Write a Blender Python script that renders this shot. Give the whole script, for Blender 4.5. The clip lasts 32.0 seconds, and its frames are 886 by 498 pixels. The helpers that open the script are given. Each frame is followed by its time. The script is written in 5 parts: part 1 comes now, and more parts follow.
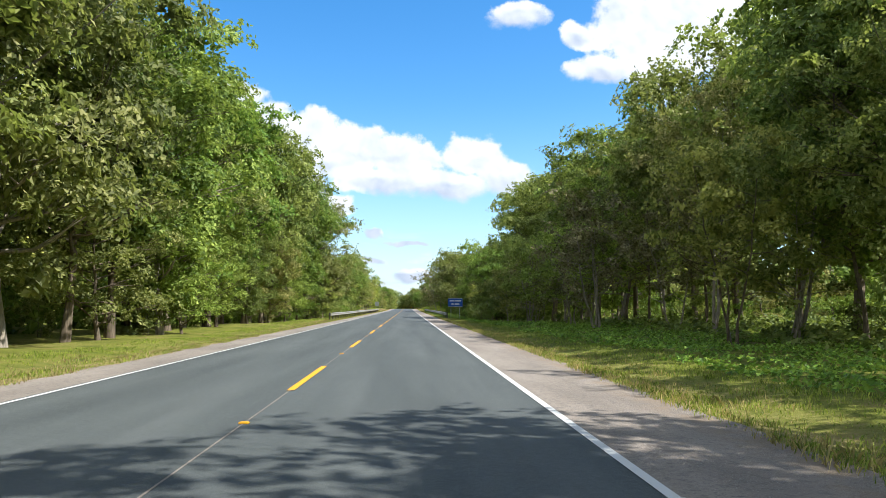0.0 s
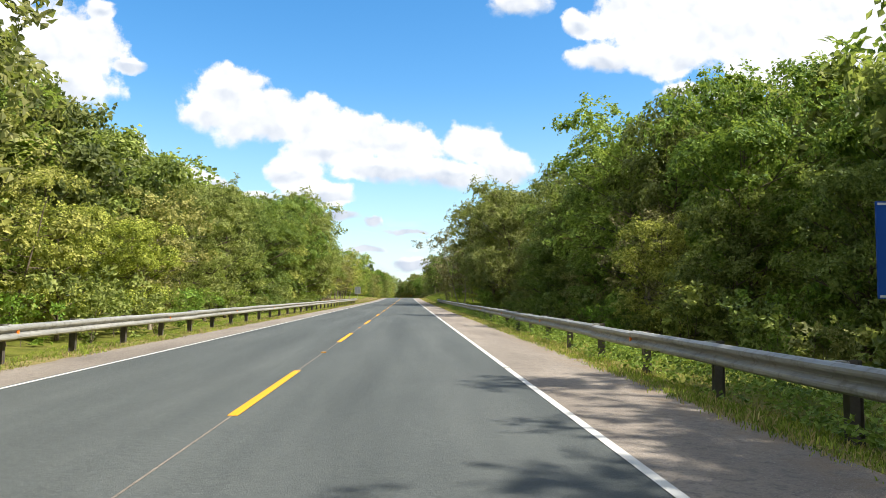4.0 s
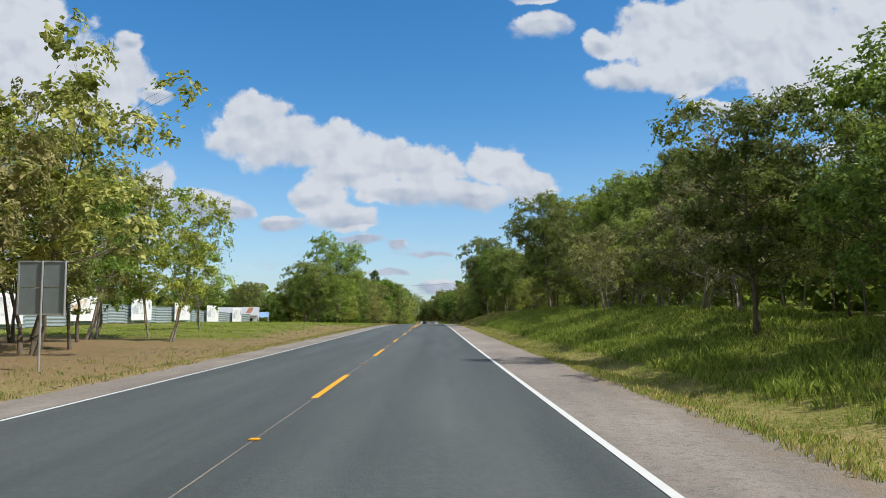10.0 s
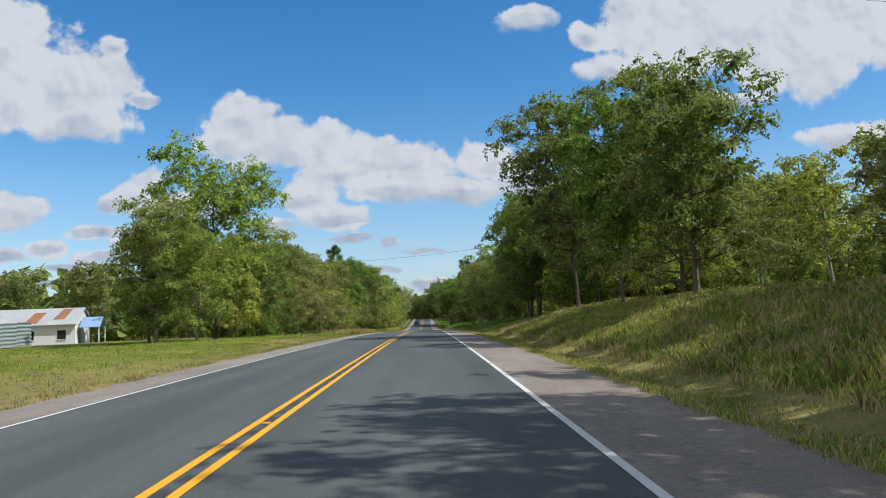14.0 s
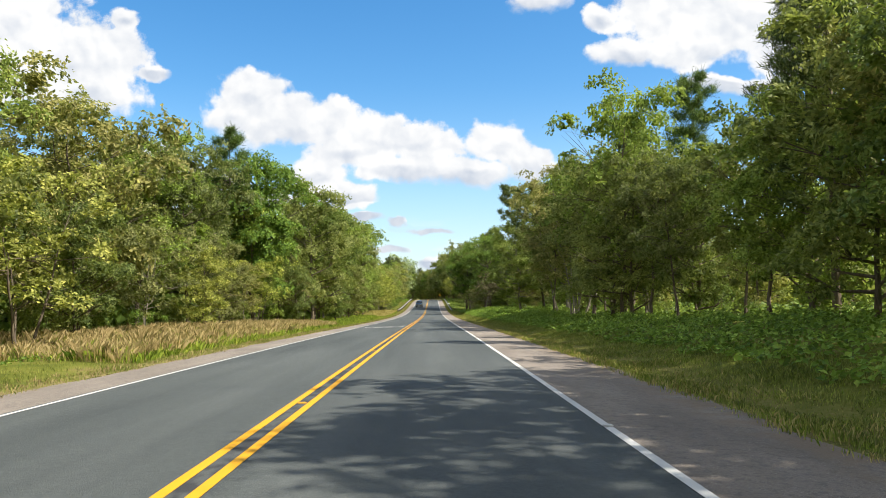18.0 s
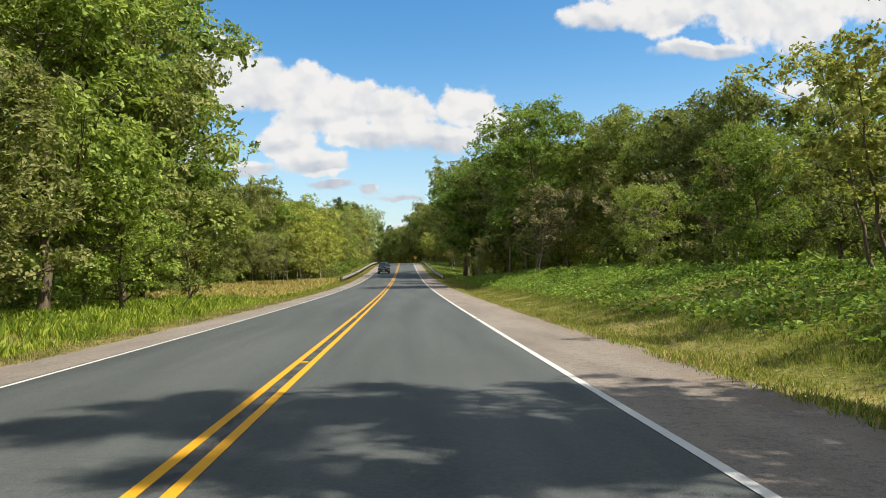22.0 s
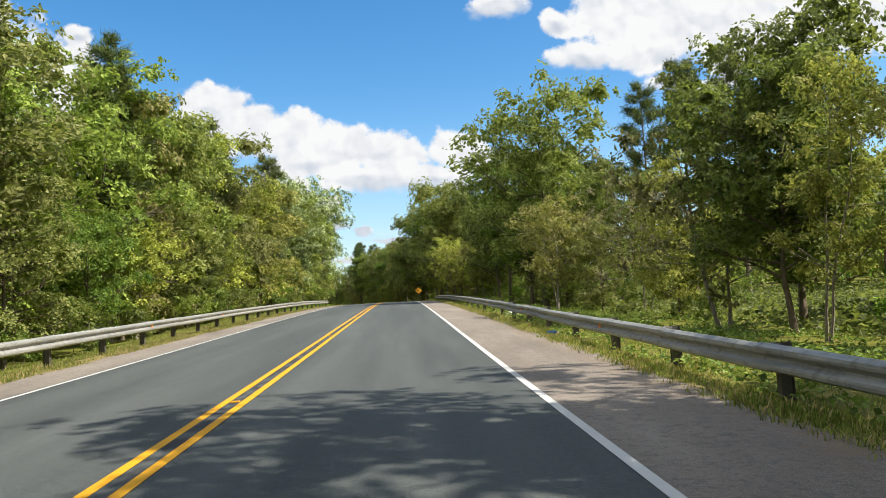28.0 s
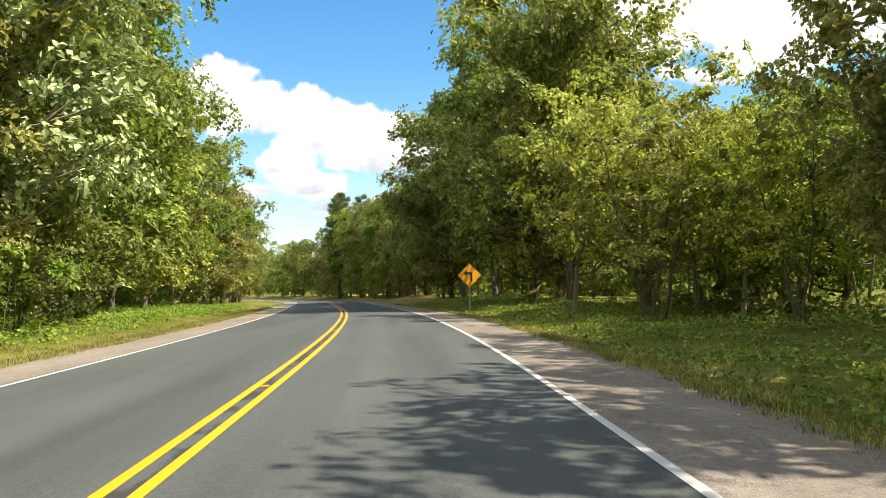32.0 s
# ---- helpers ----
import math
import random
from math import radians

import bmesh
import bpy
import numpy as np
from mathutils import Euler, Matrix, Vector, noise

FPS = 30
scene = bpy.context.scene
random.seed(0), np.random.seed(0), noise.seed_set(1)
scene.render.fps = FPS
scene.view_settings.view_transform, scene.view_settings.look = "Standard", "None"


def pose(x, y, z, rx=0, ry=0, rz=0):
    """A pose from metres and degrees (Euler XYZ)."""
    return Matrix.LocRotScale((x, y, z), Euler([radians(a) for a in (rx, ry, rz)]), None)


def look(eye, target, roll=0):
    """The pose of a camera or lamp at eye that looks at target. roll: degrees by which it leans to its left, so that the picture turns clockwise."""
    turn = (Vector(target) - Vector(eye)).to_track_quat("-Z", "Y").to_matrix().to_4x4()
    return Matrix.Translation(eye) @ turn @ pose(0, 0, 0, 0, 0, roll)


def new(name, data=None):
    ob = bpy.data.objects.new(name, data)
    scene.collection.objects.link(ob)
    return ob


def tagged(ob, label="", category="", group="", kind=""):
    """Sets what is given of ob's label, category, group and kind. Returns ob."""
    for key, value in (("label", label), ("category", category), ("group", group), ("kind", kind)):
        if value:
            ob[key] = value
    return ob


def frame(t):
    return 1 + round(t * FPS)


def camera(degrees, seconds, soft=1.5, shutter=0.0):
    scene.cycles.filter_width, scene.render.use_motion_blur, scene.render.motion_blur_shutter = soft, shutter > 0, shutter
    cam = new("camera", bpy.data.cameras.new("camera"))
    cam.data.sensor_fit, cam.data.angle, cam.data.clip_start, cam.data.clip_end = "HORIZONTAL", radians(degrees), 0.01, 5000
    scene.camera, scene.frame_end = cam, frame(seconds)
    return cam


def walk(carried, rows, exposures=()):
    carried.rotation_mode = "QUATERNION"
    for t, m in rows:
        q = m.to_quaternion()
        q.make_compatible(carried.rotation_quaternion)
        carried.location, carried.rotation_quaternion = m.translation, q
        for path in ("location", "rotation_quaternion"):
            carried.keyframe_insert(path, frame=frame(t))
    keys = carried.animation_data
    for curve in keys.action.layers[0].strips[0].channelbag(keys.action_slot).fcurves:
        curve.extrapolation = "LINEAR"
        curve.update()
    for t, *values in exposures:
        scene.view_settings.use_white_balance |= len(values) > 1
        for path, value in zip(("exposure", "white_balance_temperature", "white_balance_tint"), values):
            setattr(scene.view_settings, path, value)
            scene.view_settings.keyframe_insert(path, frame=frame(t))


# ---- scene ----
W_LANE = 3.57      # lane width


def ramp(knots, v):
    """Linear interpolation through (place, value) knots."""
    return np.interp(v, [k[0] for k in knots], [k[1] for k in knots])


# slope of the road along its length, (y, rise per metre)
PROFILE = [(-65.4, 0.00075), (0.0, 0.00075), (215.7, 0.00149), (236.6, 0.00373), (257.5, 0.00597), (277.8, 0.00672), (298.0, 0.00224), (329.0, -0.00448), (360.0, -0.01045), (381.0, -0.01493), (401.8, -0.01791), (422.5, -0.02015), (443.0, -0.0209), (463.4, -0.02015), (483.5, -0.01716), (503.5, -0.01343), (523.5, -0.00821), (543.9, 0.0), (564.3, 0.0097), (585.2, 0.01866), (606.4, 0.02388), (627.2, 0.0209), (648.0, 0.01343), (668.5, 0.00299), (689.0, -0.00448), (730.0, -0.01045), (832.5, -0.00597), (1242.5, 0.0)]
_Y = np.arange(-400.0, 4000.0, 1.0)
_S = ramp(PROFILE, _Y)
_Z = np.concatenate([[0], np.cumsum((_S[1:] + _S[:-1]) / 2)])
_Z -= np.interp(0, _Y, _Z)


def road_z(y):
    return np.interp(y, _Y, _Z)


def bend(y):
    """Sideways shift of the road: straight, then a left-hand curve."""
    y = np.asarray(y, float)
    d, e = np.clip(y - 677.0, 0, 40), np.clip(y - 749.0, 0, 120)
    return -d * d / 708.0 - np.clip(y - 717.0, 0, None) * (80 / 708.0) - e * e / 345.0 - np.clip(y - 869.0, 0, None) * 0.696



cam = camera(60.66, 32.0, soft=0.75, shutter=0.0)
# t, x, y, z, pitch, lean, yaw
PATH = [
    (0.0, 1.78, 0.0, 1.3, 4.4, 0.1, -2.65), (0.5, 1.73, 10.9, 1.31, 4.36, 0.1, -2.6),
    (1.0, 1.68, 21.8, 1.32, 4.11, 0.1, -2.47), (1.5, 1.647, 32.69, 1.33, 4.0, 0, -2.51),
    (2.0, 1.604, 43.6, 1.34, 3.95, -0.2, -2.61), (2.5, 1.64, 54.55, 1.35, 3.81, -0.5, -2.71),
    (4.5, 1.86, 98.62, 1.39, 3.38, 0, -2.68), (5.0, 1.896, 109.6, 1.4, 3.23, 0.4, -2.55),
    (5.5, 1.841, 120.55, 1.42, 3.24, 0.4, -2.37), (6.0, 1.796, 131.5, 1.43, 3.3, 0.2, -2.29),
    (6.5, 1.868, 142.53, 1.44, 3.57, 0.2, -2.16), (7.0, 1.95, 153.45, 1.46, 5.63, 0.2, -2.03),
    (7.5, 1.944, 164.0, 1.47, 5.63, 0.3, -1.92), (8.0, 1.918, 174.4, 1.48, 5.63, 0.4, -1.74),
    (8.5, 1.891, 184.83, 1.5, 5.43, 0.4, -1.6), (9.0, 1.853, 195.2, 1.51, 5.44, 0.4, -1.51),
    (9.5, 1.852, 205.44, 1.53, 5.32, 0.4, -1.2), (10.0, 1.852, 215.7, 1.54, 5.2, 0.4, -0.81),
    (10.5, 1.851, 226.12, 1.56, 4.71, 0.2, -0.18), (11.0, 1.85, 236.6, 1.6, 4.37, 0.4, 0.06),
    (11.5, 1.86, 247.09, 1.64, 4.24, 0.7, 0.19), (12.0, 1.87, 257.5, 1.7, 4.26, 1.4, 0.43),
    (12.5, 1.915, 267.69, 1.76, 4.46, 2.4, 0.75), (13.0, 1.95, 277.8, 1.83, 4.45, 2.7, 0.57),
    (13.5, 1.984, 287.89, 1.88, 4.6, 2.7, -0.11), (14.0, 2.018, 298.0, 1.92, 4.9, 2.2, -1.22),
    (14.5, 1.988, 308.19, 1.93, 4.6, 2.8, -1.54), (16.5, 1.85, 349.56, 1.75, 4.22, 3.1, -0.79),
    (17.0, 1.82, 360.0, 1.65, 4.19, 2.4, -0.72), (17.5, 1.788, 370.5, 1.53, 3.91, 1.5, -0.72),
    (18.0, 1.757, 381.0, 1.38, 3.45, 0.8, -0.78), (18.5, 1.73, 391.42, 1.22, 2.57, 0.6, -1.04),
    (19.0, 1.714, 401.8, 1.04, 1.91, 0.5, -1.47), (19.5, 1.697, 412.17, 0.85, 0.9, 0.5, -2.05),
    (20.0, 1.68, 422.5, 0.65, 0.63, 0.3, -2.44), (20.5, 1.633, 432.77, 0.44, 0.63, 0.4, -2.68),
    (21.0, 1.596, 443.0, 0.23, 0.59, 0.4, -2.84), (21.5, 1.575, 453.22, 0.02, 0.6, 0.9, -2.87),
    (22.0, 1.555, 463.4, -0.19, 0.9, 1.4, -2.86), (22.5, 1.575, 473.48, -0.39, 1.1, 1.6, -2.88),
    (23.0, 1.594, 483.5, -0.57, 1.26, 1.8, -2.85), (23.5, 1.613, 493.51, -0.73, 1.57, 1.8, -2.84),
    (24.0, 1.643, 503.5, -0.87, 1.55, 1.6, -2.9), (24.5, 1.675, 513.49, -0.99, 1.79, 1.5, -2.86),
    (25.0, 1.706, 523.5, -1.09, 1.92, 1.5, -2.94), (25.5, 1.771, 533.54, -1.15, 2.46, 1.7, -3.21),
    (27.5, 2.04, 574.5, -0.95, 3.92, 3.2, -3.04), (28.0, 2.045, 585.2, -0.78, 3.94, 3.1, -3.13),
    (28.5, 2.043, 595.84, -0.56, 3.84, 2.9, -3.1), (29.0, 2.032, 606.4, -0.33, 3.91, 2.8, -2.88),
    (29.5, 1.99, 616.82, -0.08, 4.0, 2.5, -2.69), (30.0, 1.939, 627.2, 0.14, 3.95, 2.3, -2.58),
    (30.5, 1.896, 637.62, 0.34, 4.24, 2.1, -2.38), (31.0, 1.854, 648.0, 0.5, 4.05, 1.5, -2.52),
    (31.5, 1.81, 658.27, 0.61, 3.61, 1.2, -2.66), (32.0, 1.756, 668.5, 0.67, 2.67, 0.9, -3.02),
]
walk(cam, [(t, pose(x, y, z, 90 + p, r, w)) for t, x, y, z, p, r, w in PATH],
     exposures=[(0, 0.95, 6000, 10), (2.5, 0.98, 6050, 10), (5, 0.85, 6700, 10), (6, 0.72, 6600, 10), (8, 0.78, 6400, 10), (9, 0.9, 6300, 10), (10, 0.26, 6000, 10), (11, 0.2, 5980, 10), (12, 0.12, 5900, 10), (13, 0.1, 5900, 10), (14, 0.22, 5950, 10), (17, 0.72, 6350, 10), (20, 0.85, 6750, 10), (22, 0.6, 6700, 10), (23, 0.58, 6700, 10), (25, 0.72, 6500, 10), (28, 0.73, 6550, 10), (29, 0.57, 6650, 10), (30, 0.85, 6850, 10), (31, 1.05, 6920, 10), (32, 1.1, 7050, 10)])

# ---------------------------------------------------------------- light
SUN_EL, SUN_TO = radians(50), Vector((0.955, -0.295, 0))
sun_dir = Vector((SUN_TO.x * math.cos(SUN_EL), SUN_TO.y * math.cos(SUN_EL), math.sin(SUN_EL))).normalized()
sun = new("sun", bpy.data.lights.new("sun", "SUN"))
sun.data.energy, sun.data.angle, sun.data.color = 4.6, radians(0.55), (1.0, 0.94, 0.83)
sun.matrix_basis = look(sun_dir * 100, (0, 0, 0))


class Nodes:
    """Short hand for node trees."""

    def __init__(self, tree):
        self.tree = tree
        self.tree.nodes.clear()

    def add(self, kind, at=None, **inputs):
        n = self.tree.nodes.new(kind)
        at = at or {}
        if "operation" in at:
            n.operation = at["operation"]
        if "use_clamp" in at:
            n.use_clamp = at["use_clamp"]
        if "data_type" in at:
            n.data_type, n.blend_type = at["data_type"], at["blend_type"]
        if "interpolation_type" in at:
            n.interpolation_type = at["interpolation_type"]
        for k, v in inputs.items():
            key = int(k[1:]) if k[0] == "_" and k[1:].isdigit() else k.replace("_", " ")
            s = n.inputs[key]
            if isinstance(v, bpy.types.NodeSocket):
                self.tree.links.new(v, s)
            elif v is not None:
                s.default_value = v
        return n

    def math(self, op, a, b=None, c=None, clamp=False):
        return self.add("ShaderNodeMath", {"operation": op, "use_clamp": clamp}, _0=a, _1=b, _2=c).outputs[0]

    def vec(self, op, a, b=None):
        n = self.add("ShaderNodeVectorMath", {"operation": op}, _0=a, _1=b)
        return n.outputs["Value"] if op in ("LENGTH", "DOT_PRODUCT") else n.outputs[0]

    def mix(self, fac, a, b, mode="MIX"):
        n = self.add("ShaderNodeMix", {"data_type": "RGBA", "blend_type": mode}, _0=fac, _6=a, _7=b)
        return n.outputs[2]

    def noise(self, vector, scale, detail=4.0, rough=0.55):
        return self.add("ShaderNodeTexNoise", Vector=vector, Scale=scale, Detail=detail, Roughness=rough).outputs[0]

    def steps(self, fac, *stops):
        n = self.add("ShaderNodeValToRGB", _0=fac)
        e = n.color_ramp.elements
        while len(e) < len(stops):
            e.new(0.5)
        for k, (p, c) in zip(e, stops):
            k.position, k.color = p, (*c, 1) if len(c) == 3 else c
        return n.outputs[0]

    def band(self, v, lo, hi, a=0.0, b=1.0):
        n = self.add("ShaderNodeMapRange", {"interpolation_type": "SMOOTHSTEP"}, _0=v, _1=lo, _2=hi, _3=a, _4=b)
        return n.outputs[0]


world = bpy.data.worlds.new("sky")
scene.world = world
world.use_nodes = True
N = Nodes(world.node_tree)
sky = N.add("ShaderNodeTexSky")
sky.sky_type, sky.sun_disc, sky.sun_elevation, sky.sun_rotation = "NISHITA", False, SUN_EL, math.atan2(sun_dir.x, sun_dir.y)
sky.air_density, sky.dust_density, sky.ozone_density = 1.0, 0.6, 2.0
geo = N.add("ShaderNodeTexCoord").outputs["Generated"]
sep = N.add("ShaderNodeSeparateXYZ", _0=geo)
ahead = N.math("MAXIMUM", N.math("ABSOLUTE", sep.outputs[1]), 0.05)
plane = N.add("ShaderNodeCombineXYZ", _0=N.math("DIVIDE", sep.outputs[0], ahead),
              _1=N.math("DIVIDE", sep.outputs[2], ahead), _2=N.math("MULTIPLY", sep.outputs[1], 0.3)).outputs[0]
warp = N.add("ShaderNodeTexNoise", Vector=plane, Scale=10.0, Detail=5.0, Roughness=0.55).outputs[1]
off = N.vec("MULTIPLY", N.vec("SUBTRACT", warp, (0.5, 0.5, 0.5)), (0.05, 0.036, 0.0))
place = N.vec("MULTIPLY", N.vec("ADD", plane, off), (1, 1, 0))
# cloud lobes: sideways and upward tangent of the middle, half width, half height
LONG_BANK = [
    (-0.243, 0.268, 0.05, 0.0355), (-0.202, 0.234, 0.057, 0.0352), (-0.266, 0.238, 0.037, 0.0264), (-0.134, 0.23, 0.04, 0.0332),
    (-0.074, 0.204, 0.052, 0.0346), (-0.013, 0.2, 0.052, 0.03), (-0.037, 0.168, 0.072, 0.0195), (0.094, 0.198, 0.044, 0.0316), (0.126, 0.174, 0.039, 0.0257),
    (0.054, 0.163, 0.059, 0.0195), (-0.112, 0.193, 0.058, 0.0211), (-0.148, 0.166, 0.036, 0.0257), (-0.111, 0.134, 0.045, 0.0196), (-0.199, 0.128, 0.031, 0.0122),
    (-0.044, 0.097, 0.011, 0.0067), (-0.094, 0.102, 0.032, 0.006), (-0.001, 0.084, 0.028, 0.0037),
]
LOW_CLOUDS = [
    (-0.369, 0.174, 0.037, 0.0287), (-0.316, 0.153, 0.06, 0.0205), (-0.256, 0.144, 0.023, 0.0124), (-0.405, 0.165, 0.025, 0.0146), (-0.435, 0.126, 0.043, 0.0106),
    (-0.369, 0.114, 0.043, 0.0104), (-0.324, 0.107, 0.02, 0.0072), (-0.414, 0.095, 0.052, 0.0081), (-0.562, 0.154, 0.06, 0.0241), (-0.499, 0.109, 0.028, 0.0117),
    (-0.559, 0.098, 0.038, 0.0121), (-0.47, 0.085, 0.036, 0.0066), (-0.496, 0.06, 0.056, 0.0067), (-0.564, 0.069, 0.048, 0.007), (-0.641, 0.137, 0.065, 0.0196),
    (-0.663, 0.092, 0.066, 0.0126), (-0.724, 0.123, 0.058, 0.0185),
]
HIGH_CLOUDS = [
    (-0.57, 0.382, 0.107, 0.0621), (-0.5, 0.331, 0.101, 0.0619), (-0.427, 0.323, 0.059, 0.0457), (-0.461, 0.279, 0.08, 0.0313), (-0.553, 0.303, 0.078, 0.0393),
    (-0.369, 0.302, 0.03, 0.0104), (-0.399, 0.373, 0.019, 0.0178), (-0.646, 0.36, 0.097, 0.0624), (0.007, 0.043, 0.031, 0.009), (-0.054, 0.058, 0.028, 0.0052),
]
SIDE_CLOUDS = [
    (0.151, 0.398, 0.047, 0.0181), (0.158, 0.441, 0.034, 0.0122), (0.229, 0.37, 0.02, 0.02), (0.316, 0.377, 0.072, 0.0518), (0.258, 0.322, 0.043, 0.0217),
    (0.359, 0.329, 0.068, 0.0366), (0.434, 0.378, 0.108, 0.0703), (0.531, 0.348, 0.103, 0.0713), (0.499, 0.447, 0.143, 0.0469), (0.639, 0.38, 0.12, 0.0712),
    (0.413, 0.278, 0.063, 0.013), (0.613, 0.219, 0.095, 0.0194),
]


def lobes(at):
    """Nearness to the middle of a cloud: 0 there, 1 at its rim."""
    near = None
    for u, v, a, b in LONG_BANK + LOW_CLOUDS + HIGH_CLOUDS + SIDE_CLOUDS:
        n = N.add("ShaderNodeVectorMath", {"operation": "MULTIPLY_ADD"}, _0=at, _1=(1 / a, 1 / b, 0), _2=(-u / a, -v / b, 0))
        d = N.vec("LENGTH", n.outputs[0])
        near = d if near is None else N.math("SMOOTH_MIN", near, d, 0.32)
    return near


def puffs(at, scale):
    n = N.add("ShaderNodeTexVoronoi", Vector=at, Scale=scale)
    n.voronoi_dimensions, n.feature = "2D", "SMOOTH_F1"
    n.inputs["Smoothness"].default_value = 0.35
    return n.outputs["Distance"]


def billow(at):
    return N.math("ADD", N.math("MULTIPLY", puffs(at, 21.0), 0.5), N.math("MULTIPLY", puffs(at, 58.0), 0.17))


near, below = lobes(place), lobes(N.vec("SUBTRACT", place, (0.0, 0.014, 0.0)))
rough = billow(place)
lit = N.math("SUBTRACT", billow(N.vec("ADD", place, (0.006, 0.009, 0.0))), rough)
frayed = N.noise(plane, 70.0, 4.0, 0.65)
rim = N.math("ADD", N.math("ADD", near, N.math("SUBTRACT", rough, 0.32)), N.math("MULTIPLY", N.math("SUBTRACT", frayed, 0.5), 0.5))
under = N.band(N.math("SUBTRACT", below, near), 0.0, 0.8)
mask = N.band(rim, N.math("MULTIPLY_ADD", under, 0.2, 1.08), N.math("MULTIPLY_ADD", under, -0.25, 0.8))
# unseen clouds beside and behind the view, added thickly to lift the fill light
wide = N.noise(plane, 3.2, 6.0, 0.6)
side = N.band(N.math("ABSOLUTE", N.add("ShaderNodeSeparateXYZ", _0=plane).outputs[0]), 0.72, 0.95)
side = N.math("MAXIMUM", side, N.band(sep.outputs[1], 0.1, -0.1))
fill_cover = N.math("MULTIPLY", N.band(wide, 0.37, 0.5), side)
low = N.math("MULTIPLY", N.band(N.noise(N.vec("MULTIPLY", plane, (1, 3.5, 1)), 14.0, 5.0), 0.52, 0.66),
             N.band(sep.outputs[2], 0.12, 0.02))
mask = N.math("MAXIMUM", N.math("MAXIMUM", mask, fill_cover), N.math("MULTIPLY", low, 0.6))
soft = N.noise(place, 16.0, 5.0, 0.6)
bright = N.math("ADD", N.math("MULTIPLY_ADD", lit, 1.1, 0.84), N.math("MULTIPLY_ADD", soft, 1.3, -0.65))
bright = N.math("ADD", bright, N.math("MULTIPLY_ADD", under, -0.58, 0.1), clamp=True)
cloud = N.mix(bright, (2.75, 3.2, 3.95, 1), (5.45, 5.5, 5.55, 1))
blue = N.add("ShaderNodeHueSaturation", Hue=0.497, Saturation=1.36, Value=1.1, Color=sky.outputs[0]).outputs[0]
haze = N.mix(N.band(sep.outputs[2], 0.28, 0.0), blue, N.mix(0.45, blue, (3.6, 4.8, 6.0, 1)))
colour = N.mix(mask, haze, cloud)
N.add("ShaderNodeOutputWorld", Surface=N.add("ShaderNodeBackground", Color=colour, Strength=0.105).outputs[0])

# ---------------------------------------------------------------- materials
def material(name, build):
    m = bpy.data.materials.new(name)
    m.use_nodes = True
    n = Nodes(m.node_tree)
    out = build(n)
    n.add("ShaderNodeOutputMaterial", Surface=out)
    return m


def where(n):
    return n.add("ShaderNodeNewGeometry").outputs["Position"]


def own(n):
    return n.add("ShaderNodeTexCoord").outputs["Object"]


def principled(n, colour, rough=0.6, metal=0.0, bump=None, depth=0.02, spec=0.5):
    normal = n.add("ShaderNodeBump", Height=bump, Strength=0.6, Distance=depth).outputs[0] if bump is not None else None
    return n.add("ShaderNodeBsdfPrincipled", Base_Color=colour, Roughness=rough, Metallic=metal, Normal=normal,
                 Specular_IOR_Level=spec).outputs[0]


def asphalt(n):
    p = where(n)
    grain, coarse = n.noise(p, 70, 3, 0.7), n.noise(p, 19, 4, 0.75)
    patch = n.noise(n.vec("MULTIPLY", p, (1, 0.06, 1)), 1.1, 4)
    blot = n.noise(p, 0.35, 3)
    k = n.math("ADD", n.math("ADD", n.math("MULTIPLY", grain, 0.3), n.math("MULTIPLY", coarse, 0.3)), n.math("MULTIPLY", patch, 0.4))
    c = n.steps(k, (0.36, (0.043, 0.050, 0.049)), (0.5, (0.073, 0.082, 0.079)), (0.64, (0.114, 0.124, 0.118)))
    c = n.mix(n.math("MULTIPLY", n.band(blot, 0.45, 0.7), 0.3), c, (0.062, 0.070, 0.069, 1))
    x = n.add("ShaderNodeSeparateXYZ", _0=p).outputs[0]
    lane = n.math("ABSOLUTE", n.math("SUBTRACT", n.math("ABSOLUTE", x), 1.79))
    track = n.math("MULTIPLY", n.band(n.math("ABSOLUTE", n.math("SUBTRACT", lane, 0.8)), 0.5, 0.1), n.band(patch, 0.3, 0.6))
    c = n.mix(n.math("MULTIPLY", track, 0.2), c, (0.099, 0.107, 0.102, 1))
    speck = n.band(n.noise(p, 120, 2), 0.63, 0.7)
    c = n.mix(n.math("MULTIPLY", speck, 0.6), c, (0.26, 0.255, 0.24, 1))
    return principled(n, c, 0.82, bump=n.math("ADD", grain, coarse), depth=0.014, spec=0.3)


